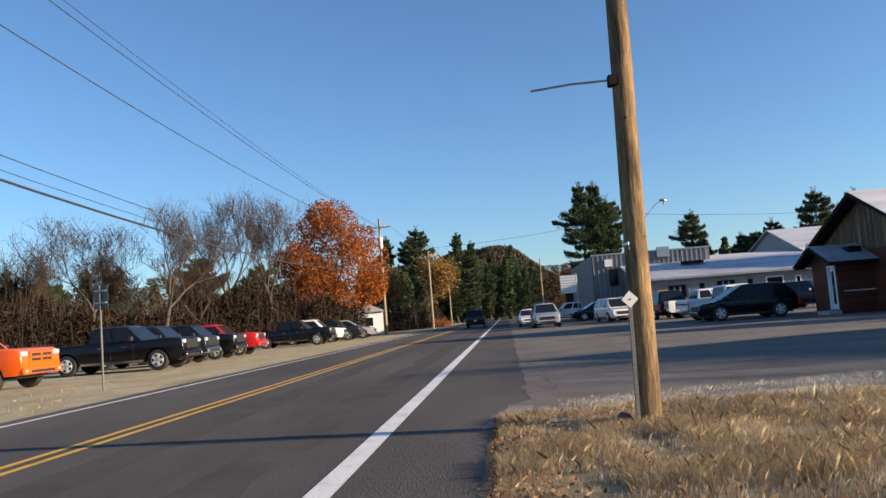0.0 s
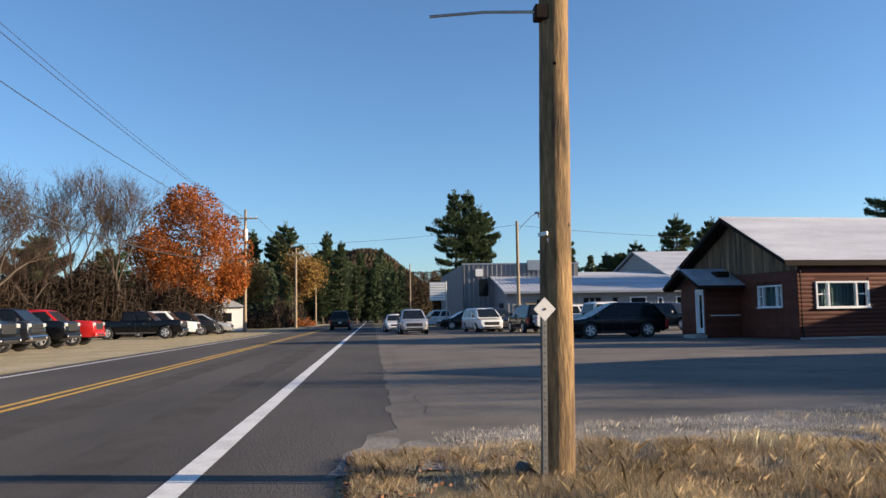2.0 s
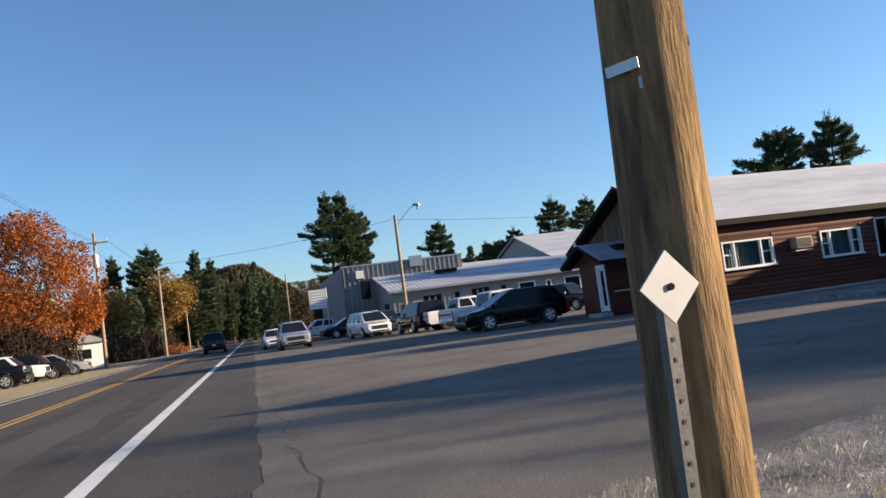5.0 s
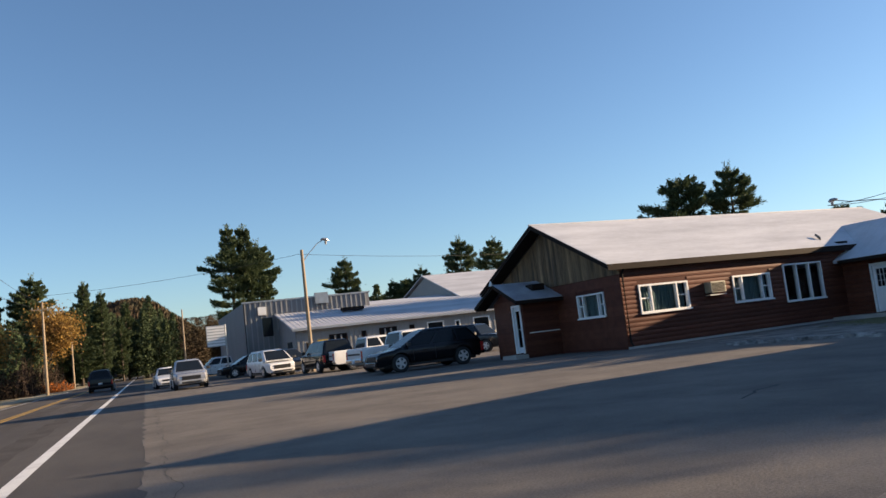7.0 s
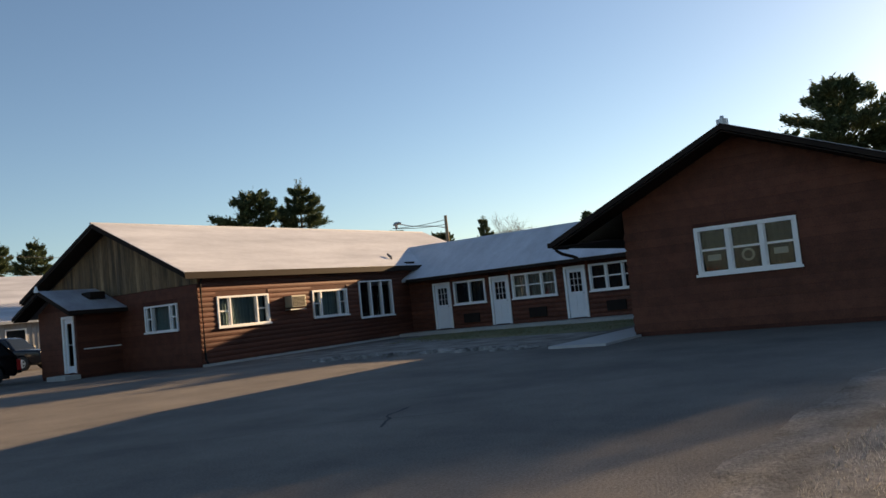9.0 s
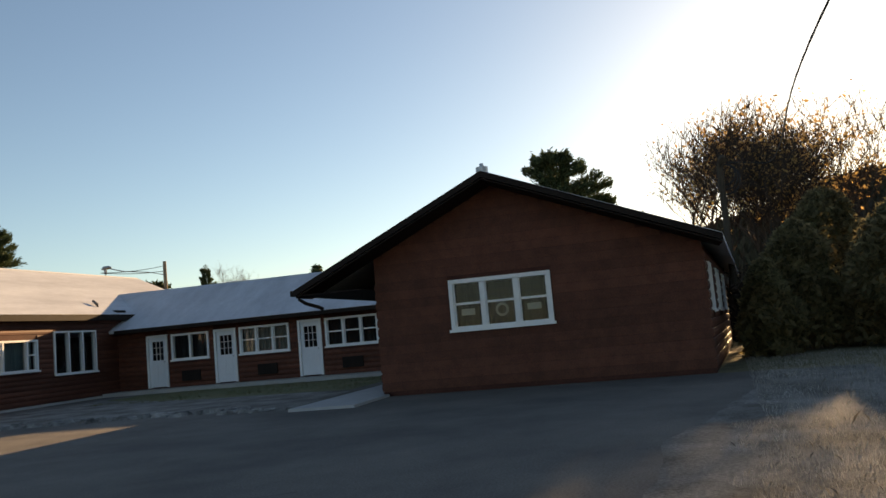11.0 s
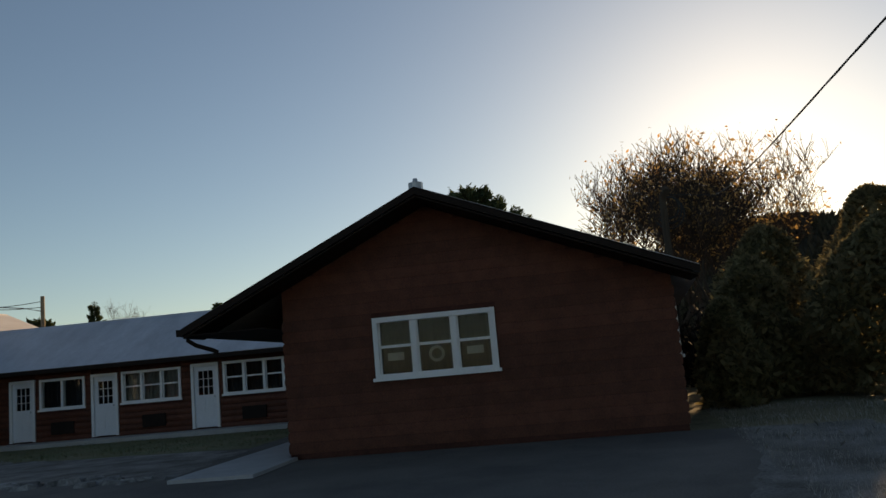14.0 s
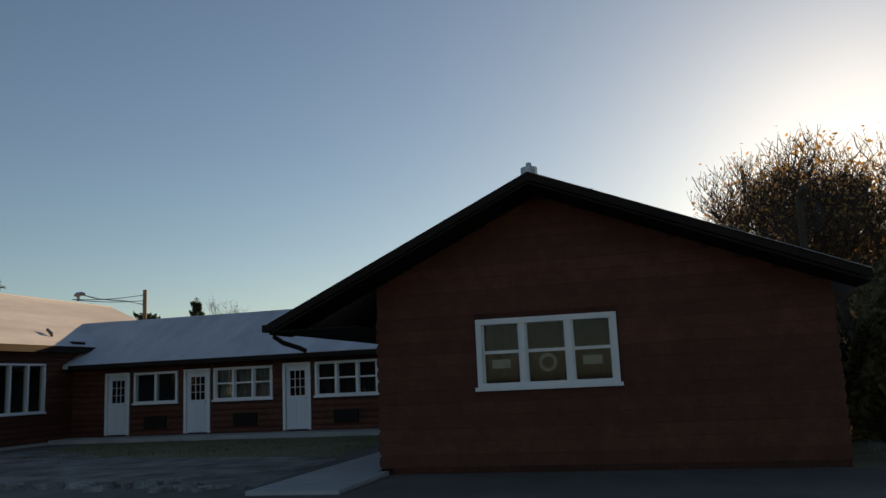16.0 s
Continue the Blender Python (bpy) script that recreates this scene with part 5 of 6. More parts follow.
vehicle("pickup_truck", "pickup", P_WHITE, at(13.0, 49.5, 6), "second white pickup truck parked before the grey building")
vehicle("suv", "wagon", P_BLACK, at(10.45, 51.6, 96), "black sport utility car seen from behind with red tail lights")
vehicle("crossover", "suv", P_NAVY, at(9.3, 58.6, -80), "dark grey crossover parked in front of the grey building")
vehicle("minivan", "minivan", P_WHITE, at(8.0, 57.2, -82), "white minivan facing the road on the lot")
vehicle("sedan", "suv", P_BLACK, at(8.1, 69.0, 188), "black hatchback standing by the grey wall")
vehicle("pickup_truck", "pickup", P_WHITE, at(6.3, 74.3, 183), "white pickup truck beside the sign board")
vehicle("crossover", "suv", P_SILVER, at(2.65, 53.6, -89), "silver-white crossover facing down the road on the lot edge")
vehicle("sedan", "sedan", P_WHITE, at(1.75, 63, -88), "white sedan behind the silver crossover")
vehicle("suv", "wagon", P_NAVY, at(20.7, 52.5, -60), "dark off-road wagon beside the motel porch")
vehicle("suv", "wagon", P_NAVY, at(-3.2, 80, 90), "dark sport utility car on the road far ahead", group="vehicles on the road")


# ---- trees ----
rng = np.random.default_rng(5)


def cards(points, size, flat=0.0, stretch=1.6):
    """Small four-cornered leaf clumps, turned at random, at the points."""
    p = np.asarray(points, float)
    n = len(p)
    a = rng.normal(size=(n, 3))
    a[:, 2] *= 1 - flat
    a /= np.linalg.norm(a, axis=1)[:, None]
    b = rng.normal(size=(n, 3))
    b[:, 2] *= 1 - flat
    b -= (b * a).sum(1)[:, None] * a
    b /= np.linalg.norm(b, axis=1)[:, None] + 1e-9
    s = size * rng.uniform(0.6, 1.4, (n, 1))
    v = np.stack([p - a * s * stretch, p - b * s * 0.8, p + a * s * stretch, p + b * s * 0.8], 1).reshape(-1, 3)
    return v, np.arange(4 * n).reshape(-1, 4)


def twigs(segs, sides=4):
    """Tapered limbs from rows of p0, p1, r0, r1, as arrays."""
    p0 = np.array([s[0] for s in segs], float)
    p1 = np.array([s[1] for s in segs], float)
    r0 = np.array([s[2] for s in segs])[:, None]
    r1 = np.array([s[3] for s in segs])[:, None]
    d = p1 - p0
    d /= np.linalg.norm(d, axis=1)[:, None] + 1e-9
    ref = np.where(np.abs(d[:, 2:3]) > 0.9, [[1.0, 0, 0]], [[0, 0, 1.0]])
    a = np.cross(d, ref)
    a /= np.linalg.norm(a, axis=1)[:, None] + 1e-9
    b = np.cross(d, a)
    rows = []
    for p, r in ((p0, r0), (p1, r1)):
        for k in range(sides):
            q = 2 * math.pi * k / sides
            rows.append(p + r * (math.cos(q) * a + math.sin(q) * b))
    v = np.stack(rows, 1).reshape(-1, 3)
    base = np.arange(len(segs))[:, None, None] * 2 * sides
    f = np.array([[k, (k + 1) % sides, sides + (k + 1) % sides, sides + k] for k in range(sides)])[None]
    return v, (base + f).reshape(-1, 4)


def limbs(h, spread, seed, depth=5, fork=3, start=0.25, up=0.55, r0=None):
    """A skeleton: a leaning trunk that forks again and again. Returns thick limbs, thin ones, and tips."""
    rnd = random.Random(seed)
    thick, thin, tips = [], [], []

    def grow(p, d, length, r, level):
        n = 3
        for i in range(n):
            q = d + Vector((rnd.gauss(0, 0.16), rnd.gauss(0, 0.16), rnd.gauss(0, 0.10) + 0.05))
            d = q.normalized()
            e = p + d * length / n
            (thick if level < 2 else thin).append((tuple(p), tuple(e), r, r * 0.86))
            p, r = e, r * 0.86
            if level > 0 and i < n - 1 and level < depth and rnd.random() < 0.75:
                side(p, d, length * 0.6, r * 0.55, level + 1)
        if level < depth:
            for k in range(fork):
                side(p, d, length * rnd.uniform(0.6, 0.8), r * 0.68, level + 1)
        else:
            tips.append(tuple(p))

    def side(p, d, length, r, level):
        a = rnd.uniform(0, 2 * math.pi)
        s = Vector((math.cos(a), math.sin(a), rnd.uniform(-0.1, 0.5)))
        q = (d * up + s * spread * 0.5 + Vector((0, 0, 0.25))).normalized()
        grow(p, q, length, max(r, 0.012), level)
    grow(Vector((0, 0, -0.1)), Vector((rnd.gauss(0, 0.04), rnd.gauss(0, 0.04), 1)), h * start, r0 or h * 0.02, 0)
    top = max(e[1][2] for e in thin + thick)
    k = h / top
    sc = lambda rows: [(tuple(c * k for c in a), tuple(c * k for c in b), r, s) for a, b, r, s in rows]
    return sc(thick), sc(thin), [tuple(c * k for c in t) for t in tips]


def bare_tree(x, y, h, seed, label, spread=1.0, depth=5, leaves=0, leafmat=None, leafsize=0.1, fork=3, start=0.25, jitter=0.25, fine=2):
    t = thing("bare_tree", pose(x, y, -0.02), label, "tree", "leafless trees")
    a, b, tips = limbs(h, spread, seed, depth=depth, fork=fork, start=start)
    fast("trunk", *twigs(a, 6), BARK, t)
    fast("branchwork", *twigs(b, 3), TWIG, t)
    ends = []
    for p in tips:
        for k in range(fine):
            d = rng.normal(0, 0.3, 3) + [0, 0, 0.22]
            q = np.array(p) + d * h * 0.05
            ends += [(p, tuple(q), 0.008, 0.005), (tuple(q), tuple(q + (d + rng.normal(0, 0.2, 3)) * h * 0.04), 0.005, 0.003)]
    if ends:
        fast("twig_haze", *twigs(ends, 3), TWIG, t)
    if leaves:
        pts = np.array(tips)[rng.integers(0, len(tips), leaves)] + rng.normal(0, jitter, (leaves, 3))
        fast("foliage", *cards(pts, leafsize), leafmat, t)
    return t


def maple(x, y, h, radius):
    t = thing("maple_tree", pose(x, y, -0.02), "large maple with dense rusty orange autumn leaves", "tree")
    a, b, tips = limbs(h * 0.9, 1.1, 11, depth=4, fork=3, start=0.2)
    fast("trunk", *twigs(a, 7), BARK, t)
    fast("branchwork", *twigs(b, 3), BARK, t)
    pts = []
    blobs = []
    for k in range(70):
        q = rng.normal(size=3)
        q /= np.linalg.norm(q)
        z = h * 0.56 + q[2] * h * 0.36
        f = (z - h * 0.2) / (h * 0.75)
        w = radius * (1.05 if f < 0.45 else 1.05 - 0.9 * (f - 0.45))
        blobs.append((q[0] * w * 0.82, q[1] * w * 0.82, z))
    blobs = np.array(blobs)
    n = 34000
    c = blobs[rng.integers(0, len(blobs), n)]
    o = rng.normal(size=(n, 3))
    o /= np.linalg.norm(o, axis=1)[:, None]
    pts = c + o * radius * 0.27 * rng.uniform(0.5, 1.1, (n, 1)) ** 0.6
    pts = pts[pts[:, 2] > h * 0.12]
    fast("crown", *cards(pts, 0.085, stretch=1.2), MAPLELEAF, t)
    return t


def tufts(points, ways, size, stretch):
    """Slim four-cornered needle tufts pointing along given ways."""
    p, a = np.asarray(points, float), np.asarray(ways, float)
    n = len(p)
    a = a / (np.linalg.norm(a, axis=1)[:, None] + 1e-9)
    b = np.cross(a, rng.normal(size=(n, 3)))
    b /= np.linalg.norm(b, axis=1)[:, None] + 1e-9
    s = size * rng.uniform(0.6, 1.4, (n, 1))
    v = np.stack([p - a * s * stretch, p - b * s, p + a * s * stretch, p + b * s], 1).reshape(-1, 3)
    return v, np.arange(4 * n).reshape(-1, 4)


def pine_parts(h, width, seed, bare=0.2):
    """Trunk, whorled limbs, and needle tufts gathered in flat upswept sprays with open air between the tiers."""
    rnd = np.random.default_rng(seed)
    segs = [((0, 0, -0.2), (0.1, 0, h * 0.5), h * 0.014 + 0.06, h * 0.009 + 0.03), ((0.1, 0, h * 0.5), (0, 0.1, h), h * 0.009 + 0.03, 0.02)]
    pts, ways = [], []
    lobes = rnd.uniform(0, 6.28, 3)
    z = h * bare
    while z < h - 0.5:
        f = (z - h * bare) / (h * (1 - bare))
        reach = width * (0.62 + 0.38 * math.sin(min(1, f * 2.4 + 0.2) * math.pi / 2)) * (1 - f ** 3.4) ** 0.7 * rnd.uniform(0.5, 1.2) + 0.35
        turn, per = rnd.uniform(0, 6.28), rnd.integers(5, 8)
        for k in range(per):
            q = turn + 6.283 * k / per + rnd.normal(0, 0.2)
            side = 1 + 0.22 * math.cos(q - lobes[int(f * 2.99)])
            r = reach * side * rnd.uniform(0.45, 1.2)
            out = np.array([math.cos(q), math.sin(q), 0.0])
            across = np.array([-math.sin(q), math.cos(q), 0.0])
            rise = r * rnd.uniform(0.05, 0.3) + 0.35 * f
            segs.append(((0.05, 0.03, z), tuple(out * r * 0.95 + [0, 0, z + rise]), 0.045, 0.012))
            n = int(60 + 150 * r)
            t = rnd.uniform(0.28, 1.0, n) ** 0.75
            w = rnd.normal(0, 0.15, n) * r * (0.35 + np.sin(t * 3.0)) + rnd.normal(0, 0.06, n)
            c = out * (t * r)[:, None] + across * w[:, None]
            c[:, 2] += z + rise * t ** 1.6 + rnd.normal(0.08, 0.15, n) + 0.10 * np.sin(w * 5 + q)
            pts.append(c)
            ways.append(out * 0.8 + across * (w * 1.2)[:, None] + rnd.normal(0, 0.35, (n, 3)) + [0, 0, 0.5])
        z += (0.64 + 0.46 * rnd.random()) * (1.1 - 0.45 * f) * (h / 15) ** 0.5
    top = rnd.normal(0, 1, (160, 3)) * [0.18, 0.18, 0.38] + [0, 0, h - 0.3]
    pts.append(top)
    ways.append(rnd.normal(0, 0.4, (160, 3)) + [0, 0, 1.0])
    return segs, np.concatenate(pts), np.concatenate(ways)


def pine(h, width, seed, label, bare=0.2):
    t = thing("pine_tree", pose(0, 0, 0), label, "tree", "tall pines")
    segs, pts, ways = pine_parts(h, width, seed, bare)
    fast("trunk", *twigs(segs, 5), BARK, t)
    fast("foliage", *tufts(pts, ways, 0.05, 3.4), NEEDLE, t)
    return t


def planted(ob, x, y, k, turn):
    ob.matrix_basis = pose(x, y, -0.05, 0, 0, turn) @ Matrix.Scale(k, 4)
    return ob


def copies(ob, rows):
    for x, y, k, turn in rows:
        copy_thing(ob, pose(x, y, -0.05, 0, 0, turn)).scale = (k, k, k)


maple(-16.4, 72.5, 13.4, 5.3)
WP = "tall dark green white pine with layered branches"
p_a = planted(pine(17.5, 2.7, 21, WP, 0.12), 11.0, 104, 1.0, 0)
p_b = planted(pine(15.5, 2.9, 22, WP, 0.1), 14.6, 106, 1.0, 60)
p_c = planted(pine(14.0, 3.6, 23, WP, 0.3), 59.5, 17.3, 0.95, 10)
copies(p_a, [(-25.5, 176, 1.15, 30), (-10, 182, 1.16, 200), (13.0, 105, 1.0, 90), (62, 49, 0.5, 40)])
copies(p_b, [(-18.2, 172, 1.36, 80), (-20.6, 180, 1.28, 20), (42, 106, 0.92, 15), (27.2, 112, 0.86, 130), (37.5, 110, 0.72, 40), (50.5, 61, 0.86, 0), (44.5, 100, 0.85, 99)])
# First two copies: hidden pines added behind the gable to shade the office wall.
copies(p_c, [(59, 21.8, 0.73, 140), (61.5, 24.4, 0.74, 260), (61, 14.6, 0.72, 50), (62, 12.5, 0.6, 120), (63, 22.5, 0.78, 222), (46.0, 62.5, 0.9, 300), (60, 58, 0.62, 20), (66, 57, 0.6, 77), (36, 113, 0.7, 8), (52, 100, 0.75, 160), (-26.5, 62.5, 0.48, 10), (-21.5, 66, 0.5, 70), (-36, 56, 0.44, 30), (-38.5, 53, 0.5, 200), (-33, 60, 0.42, 100), (-28.2, 70, 0.6, 150), (-41, 47, 0.42, 10), (-43, 41, 0.42, 90), (-19.5, 80, 0.62, 45)])
for k in range(34):
    copies((p_a, p_b, p_c)[k % 3], [(random.uniform(-36, 3), random.uniform(160, 205), random.uniform(0.62, 1.0), random.uniform(0, 360))])
for k in range(14):
    copies((p_b, p_c)[k % 2], [(random.uniform(24, 62), random.uniform(106, 118), random.uniform(0.52, 0.72), random.uniform(0, 360))])
for k in range(16):
    copies((p_b, p_c, p_a)[k % 3], [(random.uniform(-52, -36), random.uniform(34, 62), random.uniform(0.36, 0.5), random.uniform(0, 360))])
bare_tree(-25.6, 44.0, 9.6, 3, "tall leafless grey tree with fine twigs behind the cars", spread=1.3)
bare_tree(-22.2, 45.5, 10.4, 8, "tall leafless brown tree with fine twigs behind the cars", spread=1.2)
bare_tree(-22.3, 61.0, 12.8, 13, "slender leafless tree with upright branches", spread=0.8)
bare_tree(-19.4, 62.5, 12.4, 17, "slender leafless tree with upright branches", spread=0.9)
bare_tree(-29, 43, 7.6, 31, "small leafless tree with fine twigs behind the cars", spread=1.3)
bare_tree(-21.5, 54, 7.0, 37, "small leafless tree with fine twigs behind the cars", spread=1.2)
bare_tree(-27, 50.5, 7.4, 41, "small leafless tree with fine twigs behind the cars", spread=1.2)
bare_tree(68, 50, 9.2, 19, "far leafless tree over the motel roof", spread=1.1)
bare_tree(77, 58, 8.5, 29, "far leafless tree over the motel roof", spread=1.1)
bare_tree(-12.2, 122, 10.8, 43, "yellow-brown half-bare tree beside the road", spread=1.1, depth=5, leaves=6000, leafmat=YELLOWLEAF, leafsize=0.12, jitter=0.9)
bare_tree(-15.5, 110, 8.0, 47, "yellow-brown half-bare tree beside the road", spread=1.1, depth=5, leaves=4000, leafmat=YELLOWLEAF, leafsize=0.11, jitter=0.9)
shading = bare_tree(38.8, 3.4, 8.9, 51, "half-bare backlit tree with a few brown leaves", spread=1.2, leaves=600, leafmat=BACKLEAF, leafsize=0.05, jitter=0.12, fine=0)
bare_tree(41.5, 1.2, 9.0, 57, "half-bare backlit tree with a few brown leaves", spread=1.2, depth=4, leaves=420, leafmat=BACKLEAF, leafsize=0.06, jitter=0.12, fine=2)
backlit = bare_tree(36, -2.5, 8.2, 61, "half-bare backlit tree with a few brown leaves", spread=1.2, depth=4, leaves=420, leafmat=BACKLEAF, leafsize=0.06, jitter=0.12, fine=2)

# Both sets of copies are added up-sun to shade the lot.
for x, y, k, a in ((44, 3.2, 1.24, 40), (52, 4.2, 1.42, 300), (43, 5.4, 1.12, 20), (49, 6.2, 1.3, 250), (47, 3.6, 1.3, 150), (54, 6.6, 1.42, 80), (41, 5.0, 1.05, 210)):
    copy_thing(shading, pose(x, y, -0.05, 0, 0, a)).scale = (k, k, k)
for x, y, k, a in ((53, 2.2, 1.6, 70), (46, 1.2, 1.42, 190)):
    copy_thing(backlit, pose(x, y, -0.05, 0, 0, a)).scale = (k, k, k)


def stuff(name, v, f, material, label, category):
    return tagged(fast(name, v, f, material, None, label), category=category, kind="stuff")


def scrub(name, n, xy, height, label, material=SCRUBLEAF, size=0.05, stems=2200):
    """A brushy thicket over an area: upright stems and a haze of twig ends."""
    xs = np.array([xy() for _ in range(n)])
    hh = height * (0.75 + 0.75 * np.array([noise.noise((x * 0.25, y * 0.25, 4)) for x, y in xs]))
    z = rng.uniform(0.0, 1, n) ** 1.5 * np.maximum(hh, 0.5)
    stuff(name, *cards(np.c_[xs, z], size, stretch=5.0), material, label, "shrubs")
    segs = []
    for i in range(stems):
        x, y = xs[i]
        e = max(hh[i], 0.6) * rng.uniform(0.8, 1.6)
        m = (x + rng.normal(0, 0.25), y + rng.normal(0, 0.25), e * 0.5)
        segs += [((x, y, 0), m, 0.03, 0.02), (m, (m[0] + rng.normal(0, 0.4), m[1] + rng.normal(0, 0.4), e), 0.02, 0.006)]
    stuff("brush_stems", *twigs(segs, 3), TWIG, "thin grey-brown stems of the roadside brush", "shrubs")


u = rng.uniform
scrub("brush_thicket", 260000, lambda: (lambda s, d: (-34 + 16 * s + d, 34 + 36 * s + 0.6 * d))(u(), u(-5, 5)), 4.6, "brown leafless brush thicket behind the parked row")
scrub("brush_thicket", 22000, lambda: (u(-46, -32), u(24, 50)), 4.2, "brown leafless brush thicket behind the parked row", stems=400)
scrub("brush_thicket", 20000, lambda: (u(-18, -11.5), u(105, 150)), 3.6, "brown brush along the far roadside", stems=300)
scrub("brush_thicket", 16000, lambda: (u(-34, -18), u(74, 100)), 4.5, "brown brush behind the maple", stems=300)
scrub("red_shrubs", 1500, lambda: (u(-13, -9.5), u(118, 140)), 1.3, "low rusty red shrubs by the far roadside", material=MAPLELEAF, stems=100)
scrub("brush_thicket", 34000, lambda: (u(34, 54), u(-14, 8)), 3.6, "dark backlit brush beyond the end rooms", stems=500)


def woods(name, rows, material, label, kind="conifer", n=420, size=0.3, long=1.8):
    """Far woods as one mass of many small leaf clumps, tree by tree."""
    pts = []
    sizes = []
    for x, y, h, w in rows:
        f = rng.uniform(0, 1, n) ** 0.8
        if kind == "conifer":
            r = w * (1 - f) ** 0.75 * (0.75 + 0.25 * np.sin(f * 40)) + 0.2
        else:
            r = w * np.sqrt(np.maximum(0.05, 1 - (2 * np.clip(f, 0.1, 1) - 1.05) ** 2))
        a = rng.uniform(0, 6.283, n)
        q = r * rng.uniform(0.35, 1.0, n) ** 0.5
        pts.append(np.c_[x + np.cos(a) * q, y + np.sin(a) * q, 0.4 + f * (h - 0.4)])
    v, f = cards(np.concatenate(pts), size, flat=0.2, stretch=long)
    return stuff(name, v, f, material, label, "woods")


def scatter(n, fx, fy, h0, h1, w):
    return [(fx(), fy(), u(h0, h1), w * u(0.7, 1.3)) for _ in range(n)]


woods("pine_woods", scatter(60, lambda: u(-34, 7), lambda: u(178, 235), 11, 18, 2.8), NEEDLE, "dark pine woods at the end of the road", n=1700, size=0.12, long=2.6)
woods("brown_woods", scatter(40, lambda: u(4, 26), lambda: u(180, 230), 7, 12.5, 3.2), WOODSLEAF, "brown leafless woods at the end of the road", "round", n=3000, size=0.06, long=6.0)
woods("pine_woods", scatter(34, lambda: u(20, 70), lambda: u(112, 135), 7, 10.5, 2.4), NEEDLE, "dark pine woods behind the grey building", n=1500, size=0.11, long=2.6)
woods("brown_woods", scatter(26, lambda: u(20, 90), lambda: u(125, 150), 6, 9, 3), WOODSLEAF, "brown woods behind the grey building", "round", n=1500, size=0.06, long=6.0)
woods("pine_woods", scatter(26, lambda: u(62, 105), lambda: u(20, 100), 5, 8.0, 2.2), NEEDLE, "dark low pines behind the motel", n=1200, size=0.11, long=2.6)
woods("pine_woods", scatter(40, lambda: u(-75, -42), lambda: u(30, 120), 7, 10, 2.4), NEEDLE, "dark pines behind the brush on the west side", n=1200, size=0.12, long=2.6)
woods("brown_woods", scatter(40, lambda: u(-80, -36), lambda: u(45, 150), 6, 9.5, 3), WOODSLEAF, "brown woods behind the brush on the west side", "round", n=1200, size=0.07, long=6.0)
woods("pine_woods", scatter(26, lambda: u(-34, -13.5), lambda: u(112, 170), 7, 12, 2.4), NEEDLE, "dark pines along the far west roadside", n=1500, size=0.12, long=2.6)
woods("brown_woods", scatter(60, lambda: u(-60, 110), lambda: u(-120, -60), 8, 14, 3.5), WOODSLEAF, "brown woods across the fields", "round")


def hill(name, cx, cy, rx, ry, h, label):
    """A wooded hill: a domed ground with many far crowns on it."""
    bm = bmesh.new()
    bmesh.ops.create_grid(bm, x_segments=50, y_segments=30, size=1)

    def z(a, b):
        r = math.hypot(a, b)
        return h * max(0, 1 - r * r) ** 1.3 * (1 + 0.25 * noise.noise((a * 2.5, b * 2.5, h))) - 0.5
    for v in bm.verts:
        a, b = v.co.x, v.co.y
        v.co = (cx + a * rx, cy + b * ry, z(a, b))
    tagged(part(name, bm, WOODSLEAF, None, label), kind="structure")
    n = 60000
    ab = rng.uniform(-0.95, 0.95, (n, 2))
    p = np.array([(cx + a * rx, cy + b * ry, z(a, b) + u(-1, 2)) for a, b in ab])
    stuff("hill_woods", *tufts(p[p[:, 2] > 1], rng.normal(0, 0.25, (int((p[:, 2] > 1).sum()), 3)) + [0, 0, 1], 0.5, 3.5), WOODSLEAF, "bare brown and dark woods covering the hill", "woods")


hill("hill", -20, 620, 95, 120, 50, "low wooded hill at the end of the road")
hill("hill", 320, -60, 150, 160, 40, "low wooded hill beyond the end rooms")


def cedar(x, y, h, w, seed):
    t = thing("cedar_shrub", pose(x, y, -0.02), "dense dull green cedar shrub beside the log wall", "shrub", "cedar shrubs")
    n = int(2600 + 2400 * w)
    f = rng.uniform(0, 1, n)
    a = rng.uniform(0, 6.283, n)
    bulge = np.array([noise.noise((math.cos(q) * 1.5, math.sin(q) * 1.5, s * 4 + seed)) for q, s in zip(a, f)])
    r = w * (1 - f ** 2.2) ** 0.6 * (0.8 + 0.4 * bulge) * rng.uniform(0.3, 1.0, n) ** 0.35
    fast("foliage", *cards(np.c_[np.cos(a) * r, np.sin(a) * r, 0.1 + f * h], 0.065, stretch=2.0), CEDAR, t)
    fast("trunk", *twigs([((0, 0, 0), (0, 0, h * 0.8), 0.05, 0.02)], 6), BARK, t)
    return t


# Cedars also shade the foreground; the fifth is unseen, added for that.
for x, y, h, w, k in ((24.2, 5.9, 2.3, 0.9, 1), (26.6, 4.9, 3.4, 1.5, 2), (25.2, 2.1, 3.9, 2.4, 3), (29.5, 1.0, 5.3, 2.7, 4), (22.8, -1.2, 4.6, 2.0, 5), (33.0, 3.4, 5.0, 2.3, 6)):
    cedar(x, y, h, w, k)


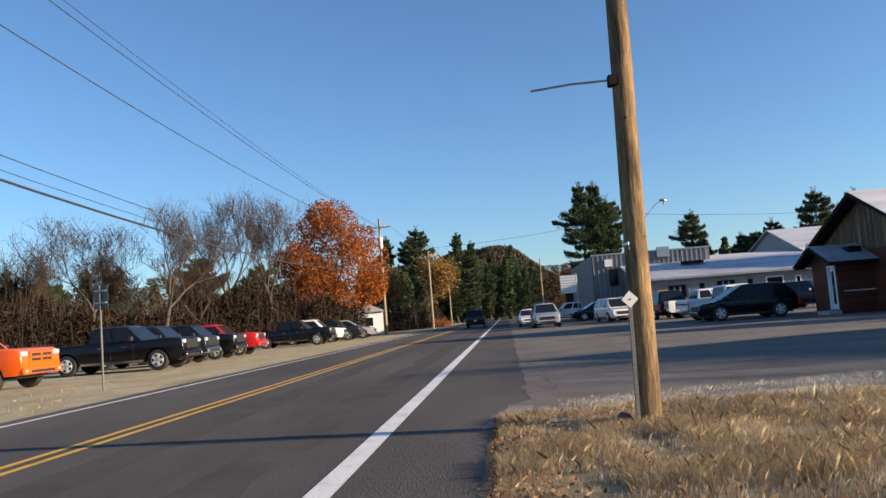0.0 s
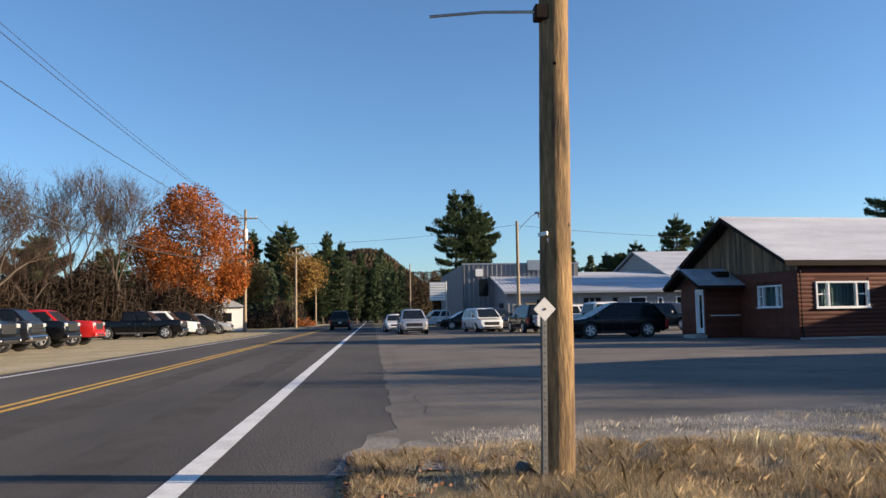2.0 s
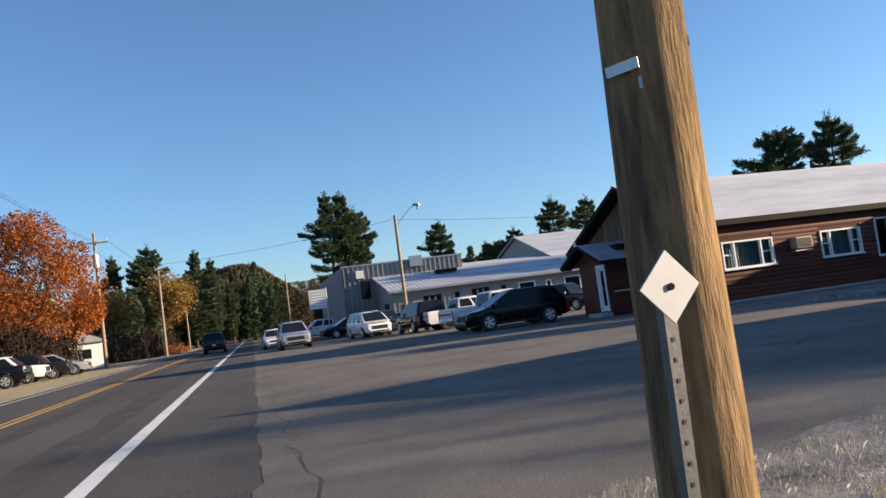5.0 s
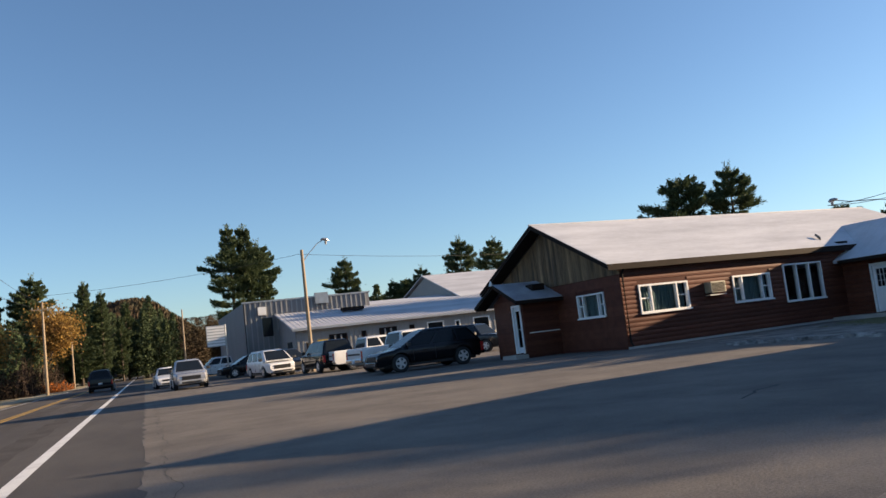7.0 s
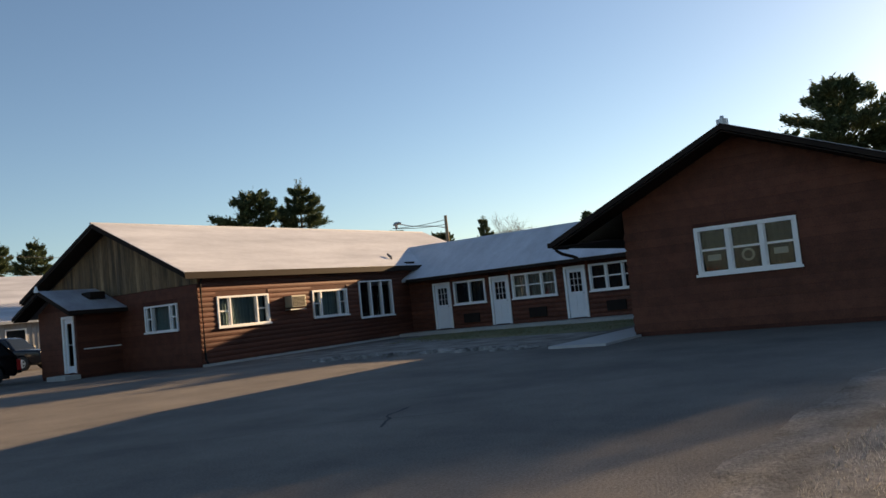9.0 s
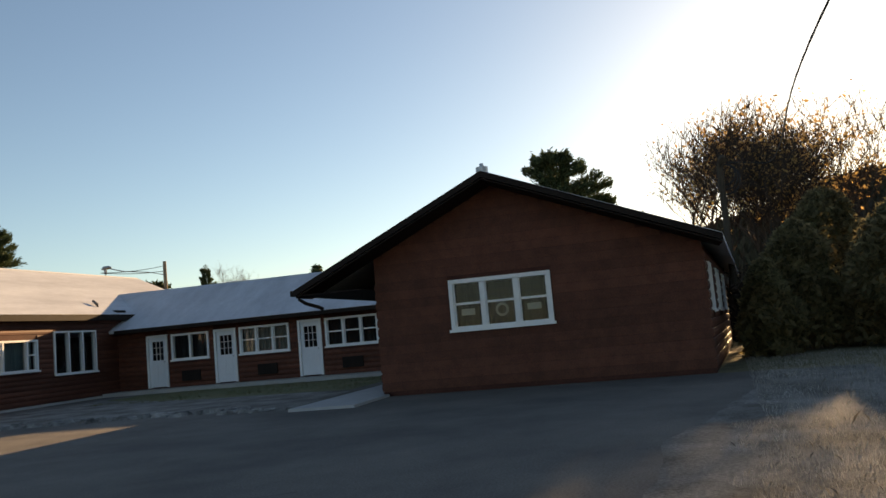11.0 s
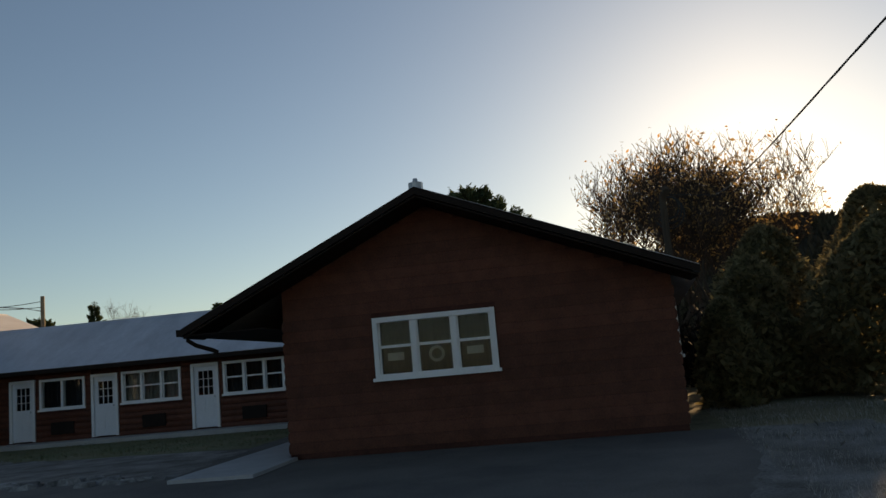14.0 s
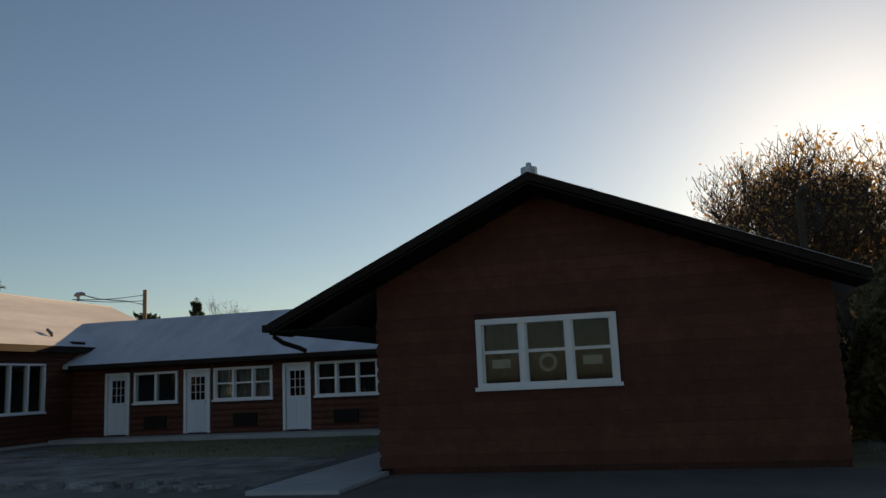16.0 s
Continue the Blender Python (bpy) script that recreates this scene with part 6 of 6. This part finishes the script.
# ---- grass ----
def blades(name, n, xy, h0, h1, width, material, label, lean=0.5):
    """Single blades: slim upright triangles."""
    p = np.array([xy() for _ in range(n)])
    clump = np.array([0.55 + 0.9 * max(0, noise.noise((x * 0.9, y * 0.9, 2)) + 0.4) for x, y in p])
    h = rng.uniform(h0, h1, n) * clump
    a = rng.uniform(0, 6.283, n)
    w = width * rng.uniform(0.6, 1.4, n)
    d = np.c_[np.cos(a), np.sin(a), 0 * a]
    q = rng.normal(0, lean, (n, 2)) * h[:, None]
    base = np.c_[p, np.full(n, -0.015)]
    tip = np.c_[p + q, h]
    mid = np.c_[p + q * 0.35, h * 0.6]
    v = np.stack([base - d * w[:, None], base + d * w[:, None], mid + d * w[:, None] * 0.7, tip, mid - d * w[:, None] * 0.7], 1).reshape(-1, 3)
    k = np.arange(n)[:, None] * 5
    return stuff(name, v, k + np.array([[0, 1, 2, 3, 4]]), material, label, "grass")


def verge_xy(x0, x1, y0, edge, patch=0.0):
    def pick():
        while True:
            x, y = u(x0, x1), u(y0, 7.4)
            if y < edge(x) + 0.25 * noise.noise((x * 2, y * 2, 8)) and noise.noise((x * 1.6, y * 1.6, 21)) + 0.5 * noise.noise((x * 5, y * 5, 3)) > patch - 0.35 - 0.25 * random.random() + (0.12 if x < 0.5 else 0):
                return x, y
    return pick


EDGE = lambda x: 4.6 + 0.15 * x if x < 3.5 else 4.9 + 0.13 * (x - 3.5)
BROWNSTALK = mk("brown_dead_stalks", (0.20, 0.135, 0.085), 0.9, var=0.3, fine=5, coarse=0.9, bump=0, other=(0.10, 0.085, 0.045), island=0.5, glow=0.3, spec=0.1)
LITTER = mk("fallen_leaves", (0.22, 0.115, 0.07), 0.9, var=0.3, fine=9, coarse=2, bump=0, other=(0.16, 0.09, 0.055), island=0.5, spec=0.1)
blades("brown_grass", 90000, verge_xy(-0.3, 6, -3, lambda x: EDGE(x) - 0.3, 0.3), 0.03, 0.12, 0.0008, BROWNSTALK, "dull brown and olive dead grass among the straw")
blades("brown_stalks", 1500, verge_xy(1.3, 6, -1, lambda x: 3.4, 0.4), 0.08, 0.22, 0.0009, BROWNSTALK, "taller reddish brown weed stalks on the verge", lean=0.4)
lp = np.array([verge_xy(-0.38, 4, -3, lambda x: EDGE(x) - 0.2, 0.2)() if k % 3 == 0 else (-0.36 + abs(random.gauss(0, 0.3)), u(-3, 4.6)) for k in range(5200)])
stuff("leaf_litter", *cards(np.c_[lp, rng.uniform(0.004, 0.03, len(lp))], 0.014, flat=0.7, stretch=1.3), LITTER, "small fallen brown leaves along the road edge", "leaf litter")
blades("dead_grass", 120000, verge_xy(-0.3, 4.5, 0.5, EDGE, 0.25), 0.025, 0.11, 0.0007, STRAW, "dry straw-coloured dead grass round the pole")
blades("dead_grass", 90000, verge_xy(-0.3, 9, -6, lambda x: EDGE(x) - 0.6), 0.025, 0.10, 0.0008, STRAW, "dry straw-coloured dead grass on the verge")
blades("frosted_grass", 50000, verge_xy(0.4, 12, 3.5, lambda x: 5.0 + 0.22 * min(x, 6) + 0.6), 0.012, 0.055, 0.0011, FROSTGRASS, "short frosted grass at the edge of the lot")
blades("frosted_grass", 60000, lambda: (u(6, 24), u(-6, 6.6)), 0.02, 0.11, 0.0016, FROSTGRASS, "frosted dead grass beside the lot")
sheet("lawn_strip", [(27.0, 17), (28.3, 17), (27.6, 27.6), (25.2, 27.4), (22.5, 22), (22.2, 16.6)], 0.012, GREENGRASS, edge=0.3, step=0.5)
blades("short_grass", 7000, lambda: (u(22.6, 28.2), u(16.8, 26)), 0.02, 0.07, 0.006, mk("lawn_blades", (0.09, 0.11, 0.04), 0.9, island=0.4, bump=0, other=(0.16, 0.13, 0.06)), "short dull green grass in the courtyard")
blades("verge_grass", 12000, lambda: (u(-12.6, -8.6), u(4, 60)), 0.01, 0.035, 0.003, mk("verge_straw", (0.40, 0.33, 0.20), 0.9, island=0.4, bump=0, other=(0.27, 0.25, 0.13)), "short yellow-green grass on the far verge")
blades("frosted_grass", 50000, verge_xy(-0.3, 5, -1, EDGE), 0.015, 0.07, 0.0008, FROSTGRASS, "short frosted grass among the dead grass")
blades("weed_stalks", 420, lambda: (3.05 + random.gauss(0, 0.16), 4.15 + random.gauss(0, 0.12)), 0.07, 0.2, 0.0009, mk("pale_green_weed", (0.52, 0.50, 0.36), 0.9, island=0.3, bump=0), "clump of pale green weed stalks at the lot edge", lean=0.18)
blades("tall_straw", 1500, verge_xy(1.6, 4.6, 1.6, lambda x: 3.6, 0.35), 0.06, 0.17, 0.0010, STRAW, "taller brown dead stalks beside the pole", lean=0.3)
